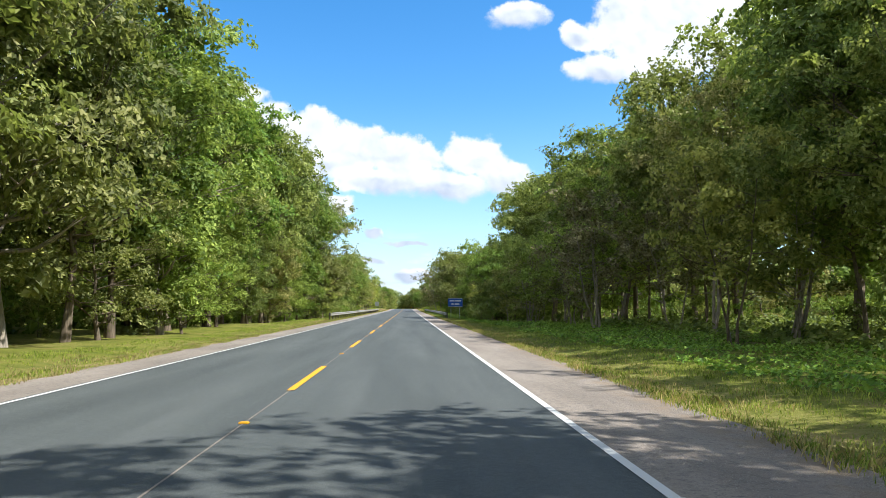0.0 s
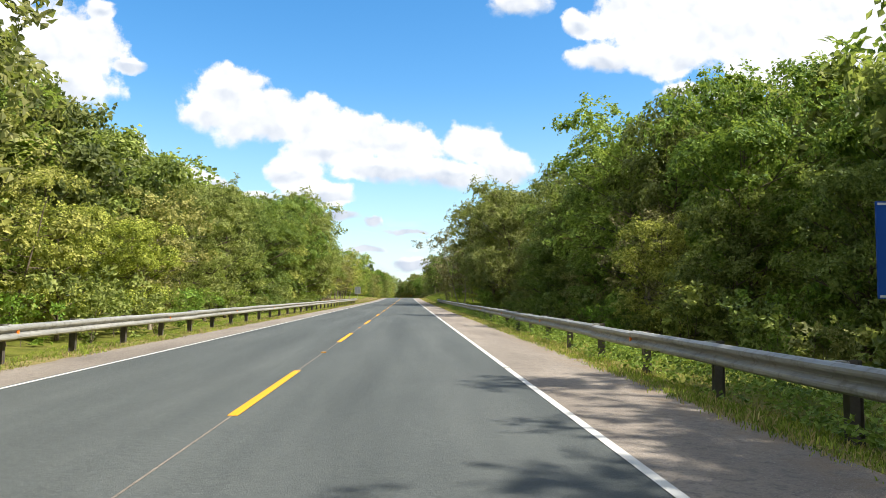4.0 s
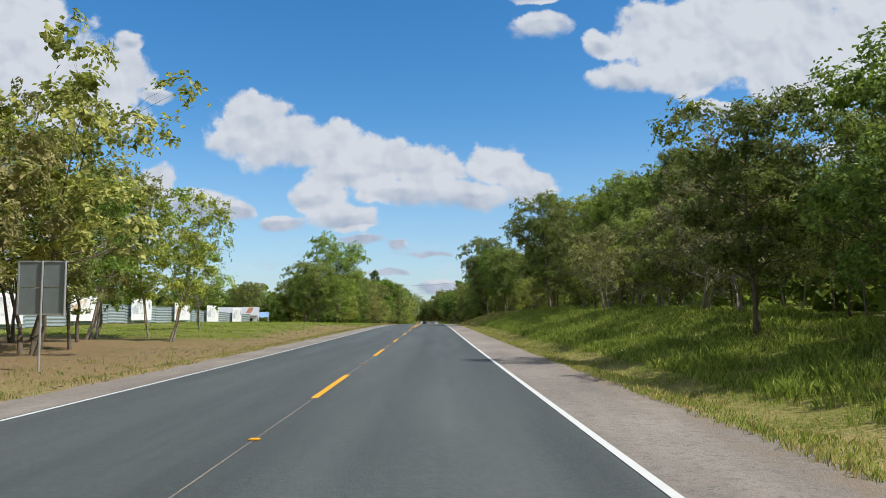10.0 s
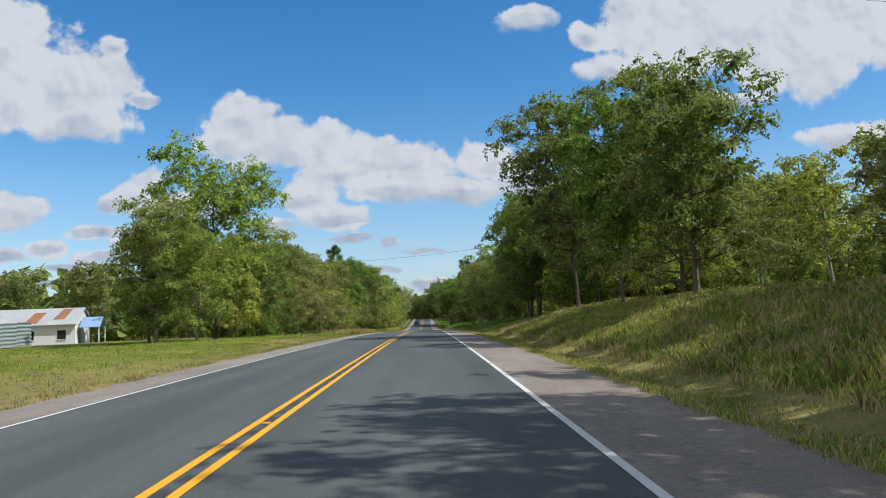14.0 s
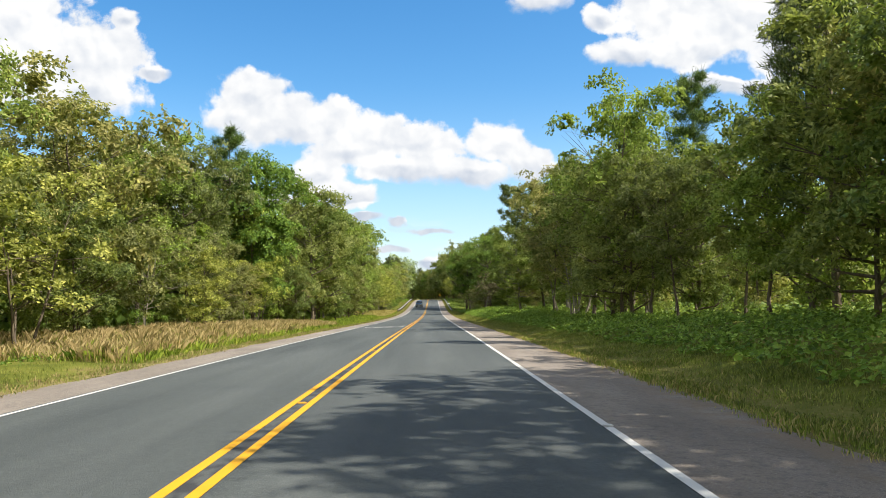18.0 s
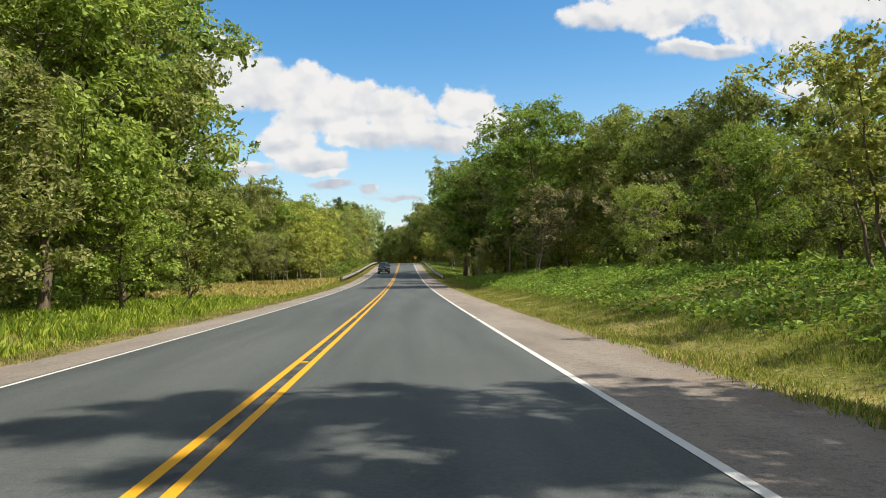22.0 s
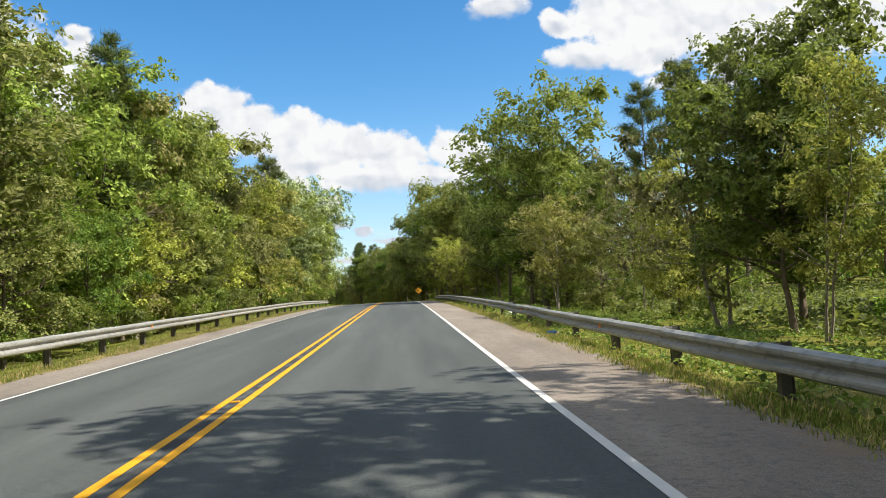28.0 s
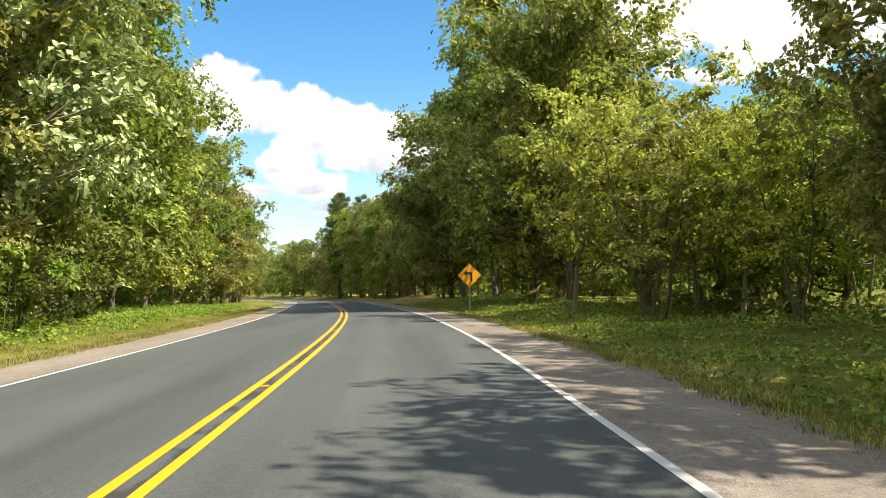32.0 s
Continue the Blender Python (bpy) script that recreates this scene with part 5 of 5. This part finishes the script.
p = new("utility_pole")
p.matrix_basis = pose(-14.65, 723.6, float(ground_z(-14.65, 723.6)), 0, -1.5, 0)
tagged(p, "slim pale wooden pole standing in the grass", "utility pole")
part("pole", rod((0, 0, -0.5), (0, 0, 7.2), 0.1, 0.075, 12), M["bark_pale"], p)
part("cap", rod((0, 0, 7.2), (0, 0, 7.26), 0.085, 0.06, 12), M["bark"], p)

# litter on the verge
M["plastic_blue"] = material("plastic_blue", plain((0.03, 0.18, 0.62), 0.35, 0, 0.2, 12))
bx, by = 5.75, 604.0
b = new("plastic_bottle")
b.matrix_basis = pose(bx, by, float(ground_z(bx, by)) + 0.06, 0, 0, 25)
tagged(b, "crushed blue plastic bottle lying in the verge", "bottle")
part("bottle_body", rod((-0.14, 0, 0), (0.1, 0, 0), 0.055, 0.05, 12), M["plastic_blue"], b)
part("bottle_neck", rod((0.1, 0, 0), (0.17, 0, 0), 0.045, 0.016, 12), M["plastic_blue"], b)
part("bottle_cap", rod((0.17, 0, 0), (0.195, 0, 0), 0.018, sides=10), M["sign_white"], b)
rng = np.random.default_rng(9)
for lx, ly, mat, words in ((6.7, 617.5, "sign_white", "crumpled white plastic bag in the grass"), (6.9, 618.4, "sign_white", "crumpled white plastic bag in the grass"),
                           (8.9, 377.5, "plastic_blue", "crumpled blue plastic sheet in the grass"), (7.4, 650.6, "sign_white", "crumpled white plastic bag in the grass")):
    bm = bmesh.new()
    bmesh.ops.create_icosphere(bm, subdivisions=2, radius=0.19)
    for q in bm.verts:
        q.co = Vector((q.co.x * 1.5, q.co.y, q.co.z * 0.55)) * (1 + rng.normal(0, 0.22))
    ob = new("plastic_bag")
    ob.matrix_basis = pose(lx, ly, float(ground_z(lx, ly)) + 0.09, 0, 0, rng.uniform(0, 180))
    tagged(ob, words, "litter")
    part("crumpled_sheet", bm, M[mat], ob)

# pale scuff scraped across the lane
M["scuff"] = material("scuff", plain((0.34, 0.34, 0.32), 0.9, 0, 0.45, 3.0))
bm = bmesh.new()
sc = [(0.0, 271.0, 0.16), (0.35, 272.6, 0.13), (0.7, 274.3, 0.05), (1.2, 276.7, 0.03), (1.85, 279.6, 0.015)]
lo = [bm.verts.new((x, y - w, float(road_z(y - w)) + 0.0655)) for x, y, w in sc]
hi = [bm.verts.new((x, y + w, float(road_z(y + w)) + 0.0655)) for x, y, w in sc]
for i in range(len(sc) - 1):
    bm.faces.new((lo[i], lo[i + 1], hi[i + 1], hi[i]))
tagged(new("trim_scuff", to_mesh("trim_scuff", bm, M["scuff"])), "pale scuff mark scraped across the asphalt", "road mark", kind="structure")

# ---------------------------------------------------------------- sport utility vehicle in the oncoming lane
M["car_blue"] = material("car_blue", lambda n: n.add("ShaderNodeBsdfPrincipled", Base_Color=(0.014, 0.017, 0.026, 1), Metallic=0.2, Roughness=0.22, Coat_Weight=0.8, Coat_Roughness=0.06).outputs[0])
M["chrome"] = material("chrome", plain((0.75, 0.75, 0.75), 0.15, 1.0, 0.05, 10))
M["lamp_glass"] = material("lamp_glass", plain((0.62, 0.64, 0.66), 0.12, 0.35, 0.2, 14))
suv = new("sport_utility_vehicle")
SY = 588.2
suv.matrix_basis = pose(-1.95, SY, float(road_z(SY)) + 0.037, math.degrees(math.atan(float(road_z(SY + 1) - road_z(SY)))), -0.6, 0)
tagged(suv, "dark blue sport utility vehicle with chrome grille in the oncoming lane", "car")
# nose at y = -2.4
part("body", loft([ring_of(y, h, a, b, tu) for y, h, a, b, tu in (
    (-2.40, 0.66, 0.42, 0.88, 0.16), (-2.30, 0.84, 0.30, 0.98, 0.12), (-2.0, 0.91, 0.28, 1.06, 0.10), (-1.2, 0.925, 0.30, 1.14, 0.09), (-0.9, 0.925, 0.30, 1.16, 0.09),
    (1.8, 0.925, 0.32, 1.18, 0.09), (2.2, 0.90, 0.36, 1.16, 0.10), (2.38, 0.80, 0.46, 1.08, 0.14))], 0), M["car_blue"], suv, smooth=True)
part("cabin", loft([ring_of(y, h, 1.06, b, 0.05, 0.02) for y, h, b in ((-0.98, 0.82, 1.18), (-0.12, 0.70, 1.70), (0.3, 0.68, 1.76), (1.6, 0.68, 1.74), (1.95, 0.70, 1.66), (2.25, 0.78, 1.2))], 0), M["glass_dark"], suv, smooth=True)
part("roof", loft([ring_of(y, h, a, a + 0.05, 0.03, 0.02) for y, h, a in ((-0.14, 0.60, 1.685), (0.3, 0.66, 1.745), (1.6, 0.66, 1.735), (2.0, 0.64, 1.665))], 0), M["car_blue"], suv, smooth=True)
for s_ in (-1, 1):
    part("pillar", rod((s_ * 0.80, -0.95, 1.17), (s_ * 0.655, -0.12, 1.70), 0.035, sides=8), M["car_blue"], suv)
    part("pillar", rod((s_ * 0.80, 0.55, 1.17), (s_ * 0.68, 0.5, 1.74), 0.04, sides=8), M["car_blue"], suv)
    part("pillar", rod((s_ * 0.80, 1.5, 1.17), (s_ * 0.68, 1.62, 1.72), 0.05, sides=8), M["car_blue"], suv)
    part("roof_rail", box(s_ * 0.6 - 0.02, 0.0, 1.80, s_ * 0.6 + 0.02, 1.7, 1.84, 0.01), M["chrome"], suv)
    mi = part("mirror", box(s_ * 0.98 - 0.12, -0.72, 1.14, s_ * 0.98 + 0.12, -0.55, 1.32, 0.04), M["car_blue"], suv)
    part("mirror_glass", box(s_ * 0.98 - 0.09, -0.549, 1.16, s_ * 0.98 + 0.09, -0.545, 1.30), M["chrome"], mi)
    hl = box(-0.22, -0.05, -0.075, 0.22, 0.05, 0.075, 0.03)
    hl.transform(pose(s_ * 0.66, -2.26, 0.93, 0, -s_ * 10, s_ * 24))
    part("headlight", hl, M["lamp_glass"], suv, "clear glass headlight")
    part("fog_lamp_housing", box(s_ * 0.70 - 0.12, -2.40, 0.50, s_ * 0.70 + 0.12, -2.30, 0.70, 0.03), M["chrome"], suv)
    part("fog_lamp", rod((s_ * 0.70, -2.42, 0.60), (s_ * 0.70, -2.36, 0.60), 0.055, sides=16), M["lamp_glass"], suv)
    part("grille_trim", rod((s_ * 0.50, -2.38, 0.96), (s_ * 0.46, -2.43, 0.62), 0.03, sides=8), M["chrome"], suv)
    part("door_handle", box(s_ * 0.93 - 0.015, -0.05, 1.0, s_ * 0.93 + 0.015, 0.15, 1.03, 0.008), M["chrome"], suv)
    part("step_board", box(s_ * 0.86 - 0.06, -1.0, 0.30, s_ * 0.86 + 0.06, 1.0, 0.35, 0.015), M["steel_dark"], suv)
    for y in (-1.45, 1.35):
        part("wheel_arch", rod((s_ * 0.80, y, 0.42), (s_ * 0.935, y, 0.42), 0.46, sides=28), M["black"], suv)
        wheel(suv, s_ * 0.83, y, 0.385, 0.26)
part("grille", box(-0.48, -2.425, 0.70, 0.48, -2.38, 0.95, 0.02), M["black"], suv)
for z in (0.74, 0.82, 0.90):
    part("grille_bar", box(-0.46, -2.445, z - 0.012, 0.46, -2.42, z + 0.012, 0.006), M["chrome"], suv)
part("badge", rod((0, -2.46, 0.83), (0, -2.43, 0.83), 0.075, sides=20), M["chrome"], suv)
part("lower_grille", box(-0.50, -2.43, 0.50, 0.50, -2.37, 0.64, 0.02), M["black"], suv)
part("number_plate", box(-0.19, -2.455, 0.40, 0.19, -2.43, 0.53, 0.005), M["sign_white"], suv)
part("plate_bar", box(-0.14, -2.459, 0.44, 0.14, -2.454, 0.49), M["steel_dark"], suv)
part("hood_scoop", box(-0.28, -1.55, 1.13, 0.28, -1.15, 1.20, 0.02), M["black"], suv)
part("windscreen_sticker", box(0.44, -0.40, 1.575, 0.60, -0.39, 1.64), M["sign_white"], suv)

# ---------------------------------------------------------------- undergrowth
belt([SHRUB], L, -20, 108, 11, 16, 1.2, 2.4, 5.0, 301)
belt([SHRUB], L, 108, 205, 9.0, 14, 1.2, 2.6, 3.2, 302)
belt([SHRUB], L, 372, 512, 12, 17, 1.0, 2.2, 4.2, 303)
belt([SHRUB], L, 560, 700, 9.0, 12.5, 1.2, 2.6, 3.4, 304)
belt([SHRUB], R, -10, 98, 17, 32, 1.2, 2.6, 3.0, 305)
belt([SHRUB], R, 98, 196, 11, 15, 1.2, 2.8, 3.2, 306)
belt([SHRUB], R, 370, 560, 14.5, 20, 1.0, 2.4, 5.0, 307)
belt([SHRUB], R, 560, 730, 13, 20, 1.0, 2.4, 5.0, 308)


def tufts(name, label, category, mats, side, y0, y1, u0, u1, n, h, seed, per=4, wide=0.012, edge=1.6):
    """Grass tufts scattered over a strip of ground, thicker towards the road."""
    rng = np.random.default_rng(seed)
    y = rng.uniform(y0, y1, n)
    u = u0 + (u1 - u0) * rng.uniform(0, 1, n) ** edge
    clump = 0.5 + 0.5 * np.sin(y * 1.7 + 3 * np.sin(u * 0.9)) * np.sin(u * 2.1 + y * 0.37)
    keep = rng.uniform(0, 1, n) < 0.35 + 0.65 * clump
    y, u, clump = y[keep], u[keep], clump[keep]
    x = bend(y) + side * u
    z = ground_z(x, y)
    base = np.repeat(np.stack([x, y, z], 1), per, 0) + rng.normal(0, 0.05, (len(y) * per, 3)) * [1, 1, 0]
    hh = (h * (0.5 + 0.8 * np.repeat(clump, per)) * rng.uniform(0.45, 1.2, len(base)))[:, None]
    a = rng.uniform(0, 6.28, len(base))
    lean = np.stack([np.cos(a), np.sin(a), np.zeros_like(a)], 1)
    sd = np.stack([-np.sin(a), np.cos(a), np.zeros_like(a)], 1)
    k = rng.uniform(0.1, 0.6, len(base))[:, None]
    w = wide * (1 + hh * 1.5)
    v = np.stack([base - sd * w, base + sd * w, base + lean * k * hh * 0.4 + [0, 0, 1] * hh * 0.6 + sd * w * 0.7,
                  base + lean * k * hh + [0, 0, 1] * hh * (1 - 0.4 * k)], 1).reshape(-1, 3)
    i = np.arange(len(base))[:, None] * 4
    f = np.concatenate([i + [0, 1, 2], i + [0, 2, 3]])
    return tagged(new(name, mesh_of(name, v, f, mats)), label, category, kind="stuff")


def cover(name, label, mat, side, y0, y1, u0, u1, n, size, seed, lift=0.25):
    """Broad-leaved creeping plants that hug the ground."""
    rng = np.random.default_rng(seed)
    y, u = rng.uniform(y0, y1, n), rng.uniform(u0, u1, n)
    keep = rng.uniform(0, 1, n) < 0.25 + 0.75 * (np.sin(y * 0.9 + 2 * np.sin(u * 0.7)) * np.sin(u * 1.1 + y * 0.21) > -0.25)
    y, u = y[keep], u[keep]
    x = bend(y) + side * u
    mound = lift * (0.4 + 0.6 * np.sin(y * 1.3 + u) * np.sin(u * 1.7 - y * 0.5)) + lift * 0.4
    z = ground_z(x, y) + np.abs(mound) * rng.uniform(0.3, 1.0, len(y))
    out = np.tile([-side * 0.25, 0, 1.0], (len(y), 1))
    v, f = blades(rng, np.stack([x, y, z], 1), out, size, size * 0.75, 0.0)
    return tagged(new(name, mesh_of(name, v, f, mat)), label, "ground cover", kind="stuff")


tufts("verge_grass", "ragged green and straw grass along the road's edge", "grass", M["grass"], 1, -10, 730, 5.3, 9.0, 150000, 0.095, 401, wide=0.005, edge=1.4)
tufts("verge_grass", "ragged green and straw grass along the road's edge", "grass", M["grass"], -1, -10, 222, 4.95, 8.8, 44000, 0.09, 402, wide=0.005)
tufts("verge_grass", "ragged green and straw grass along the road's edge", "grass", M["grass"], -1, 222, 330, 4.95, 8.8, 5000, 0.12, 417, wide=0.006)
tufts("verge_grass", "ragged green and straw grass along the road's edge", "grass", M["grass"], -1, 330, 730, 4.95, 8.8, 75000, 0.1, 418, wide=0.005)
tufts("verge_grass", "ragged green and straw grass along the road's edge", "grass", M["grass"], 1, 556, 735, 5.1, 6.3, 26000, 0.09, 419, wide=0.006, edge=0.7)
tufts("verge_grass", "ragged green and straw grass along the road's edge", "grass", M["grass"], 1, 88, 200, 5.15, 6.3, 14000, 0.085, 420, wide=0.006, edge=0.7)
tufts("verge_grass", "ragged green and straw grass along the road's edge", "grass", M["grass"], 1, 385, 560, 5.5, 9.0, 60000, 0.12, 426, wide=0.005, edge=1.0)
tufts("verge_straw", "dry straw-coloured grass at the edge of the shoulder", "grass", M["straw"], 1, -10, 730, 5.25, 7.2, 30000, 0.13, 403, wide=0.005)
tufts("verge_straw", "dry straw-coloured grass at the edge of the shoulder", "grass", M["straw"], -1, -10, 730, 4.9, 7.2, 30000, 0.12, 404, wide=0.005)
tufts("tall_grass", "tall lush grass on the bank under the trees", "grass", M["grass"], 1, 205, 345, 7.2, 15.5, 75000, 0.27, 405, edge=1.0, wide=0.006)
tufts("dry_grass", "golden dry grass mixed into the green bank", "grass", M["straw"], 1, 302, 352, 7.0, 17, 16000, 0.28, 409, edge=1.0)
tufts("dry_grass", "tall orange-brown dry grass before the trees", "grass", M["straw"], -1, 402, 450, 6.8, 15, 20000, 0.5, 406, edge=1.0, wide=0.0045)
tufts("dry_grass", "tall orange-brown dry grass before the trees", "grass", M["straw"], -1, 508, 562, 6.8, 17, 26000, 0.5, 407, edge=1.0, wide=0.0045)
tufts("tall_grass", "tall green grass among the dry grass", "grass", M["grass"], -1, 402, 562, 6.4, 16, 40000, 0.36, 410, edge=1.2, wide=0.007)
tufts("field_grass", "short grass of an open field", "grass", M["grass"], -1, 255, 372, 8.4, 30, 26000, 0.12, 408, edge=1.1, wide=0.008)
cover("creeper", "bright green broad-leaved creeping plants on the bank", M["creeper"], 1, -10, 90, 8.0, 19, 60000, 0.13, 411)
cover("creeper", "bright green broad-leaved creeping plants on the bank", M["creeper"], 1, 385, 560, 7.6, 19, 170000, 0.14, 412, 0.36)
cover("creeper", "bright green broad-leaved creeping plants below the guardrail", M["creeper"], 1, 90, 198, 5.9, 9.2, 52000, 0.09, 413, 0.42)
cover("creeper", "bright green broad-leaved creeping plants below the guardrail", M["creeper"], 1, 556, 735, 6.0, 16, 90000, 0.11, 414, 0.22)
cover("creeper", "bright green broad-leaved creeping plants beside the shoulder", M["creeper"], -1, 660, 735, 7.0, 16, 26000, 0.13, 415, 0.2)
cover("creeper", "green broad-leaved plants under the trees", M["creeper"], -1, 375, 515, 8.5, 17, 44000, 0.11, 416, 0.2)

for y0, y1, seed in ((-20, 98, 423), (392, 505, 424), (560, 705, 425)):
    cover("weeds", "rank green weeds on the open ground behind the trees", M["leaf_deep"], 1, y0, y1, 14, 40, int((y1 - y0) * 420), 0.3, seed, 0.55)


def thicket(side, spans, u0, u1, seed):
    """Dense undergrowth between the trunks, back from the verge."""
    rng = np.random.default_rng(seed)
    cen, hh = [], []
    for y0, y1 in spans:
        k = int((y1 - y0) / 0.85)
        y = rng.uniform(y0, y1, k)
        x = bend(y) + side * rng.uniform(u0, u1, k)
        cen.append(np.stack([x, y, ground_z(x, y)], 1))
        hh.append(rng.uniform(1.6, 4.2, k))
    cen, hh = np.concatenate(cen), np.concatenate(hh)
    m = 42
    H = np.repeat(hh, m)[:, None]
    d = rng.normal(0, 1, (len(H), 3))
    d /= np.linalg.norm(d, axis=1, keepdims=True)
    pos = np.repeat(cen, m, 0) + np.concatenate([d[:, :2] * H * 0.55, (d[:, 2:] * 0.48 + 0.46) * H], 1) * rng.uniform(0.8, 1.05, (len(H), 1))
    v, f = blades(rng, pos, d + [0, 0, 0.4], 0.75, 0.55, 0.2)
    return tagged(new("thicket", mesh_of("thicket", v, f, M["leaf_deep"])), "tangled dark green undergrowth between the tree trunks", "undergrowth", kind="stuff")


thicket(L, [(-40, 212), (384, 810)], 17, 24, 421)
thicket(R, [(100, 205), (225, 300), (352, 392), (505, 580), (705, 810)], 19.5, 27, 422)

# clods of earth and stones on the cleared strip beside the field
rng = np.random.default_rng(431)
k = 1500
y, u = rng.uniform(224, 322, k), 5.3 + 4.6 * rng.uniform(0, 1, k) ** 0.8
c = np.stack([-u, y, ground_z(-u, y)], 1)
size = (0.02 + 0.10 * rng.uniform(0, 1, k) ** 5)[:, None, None]
octa = np.array([(1, 0, 0), (0, 1, 0), (-1, 0, 0), (0, -1, 0), (0.3, 0.2, 0.42), (0, 0, -0.4)], float)
v = (c[:, None, :] + octa[None] * size * rng.uniform(0.6, 1.3, (k, 6, 1))).reshape(-1, 3)
tri = np.array([(0, 1, 4), (1, 2, 4), (2, 3, 4), (3, 0, 4), (1, 0, 5), (2, 1, 5), (3, 2, 5), (0, 3, 5)])
M["clod"] = material("clod", plain((0.16, 0.12, 0.08), 0.95, 0, 0.4, 1.5))
tagged(new("rubble", mesh_of("rubble", v, (np.arange(k)[:, None, None] * 6 + tri[None]).reshape(-1, 3), M["clod"])), "clods of brown earth and small stones on bare ground", "rubble", kind="stuff")

# distant woods that close the view
rng = np.random.default_rng(77)
n = 5200
a = rng.uniform(0, 2 * math.pi, n)
r = rng.uniform(150, 420, n)
x, y = np.cos(a) * r * 1.0, 320 + np.sin(a) * (r + 420)
n2 = 9500
y2 = rng.uniform(-160, 980, n2)
x2 = bend(y2) + rng.choice([-1, 1], n2) * rng.uniform(36, 165, n2)
x, y = np.concatenate([x, x2]), np.concatenate([y, y2])
u = np.abs(x - bend(y))
keep = (u > np.where(x > bend(y), 60, 40)) & ~((x < -20) & (y > 205) & (y < 412) & (x > -110))
x, y = x[keep], y[keep]
hh = rng.uniform(7, 13, len(x))
m = 15
cen = np.repeat(np.stack([x, y, ground_z(x, y)], 1), m, 0)
d = rng.normal(0, 1, (len(cen), 3))
d /= np.linalg.norm(d, axis=1, keepdims=True)
H_ = np.repeat(hh, m)[:, None]
pos = cen + np.concatenate([d[:, :2] * H_ * 0.38, (d[:, 2:] * 0.42 + 0.55) * H_], 1)
v, f = blades(rng, pos, d + [0, 0, 0.3], 2.9, 2.2, 0.0)
tagged(new("far_woods", mesh_of("far_woods", v, f, M["leaf_deep"])), "continuous dark green woods in the distance", "woods", kind="stuff")
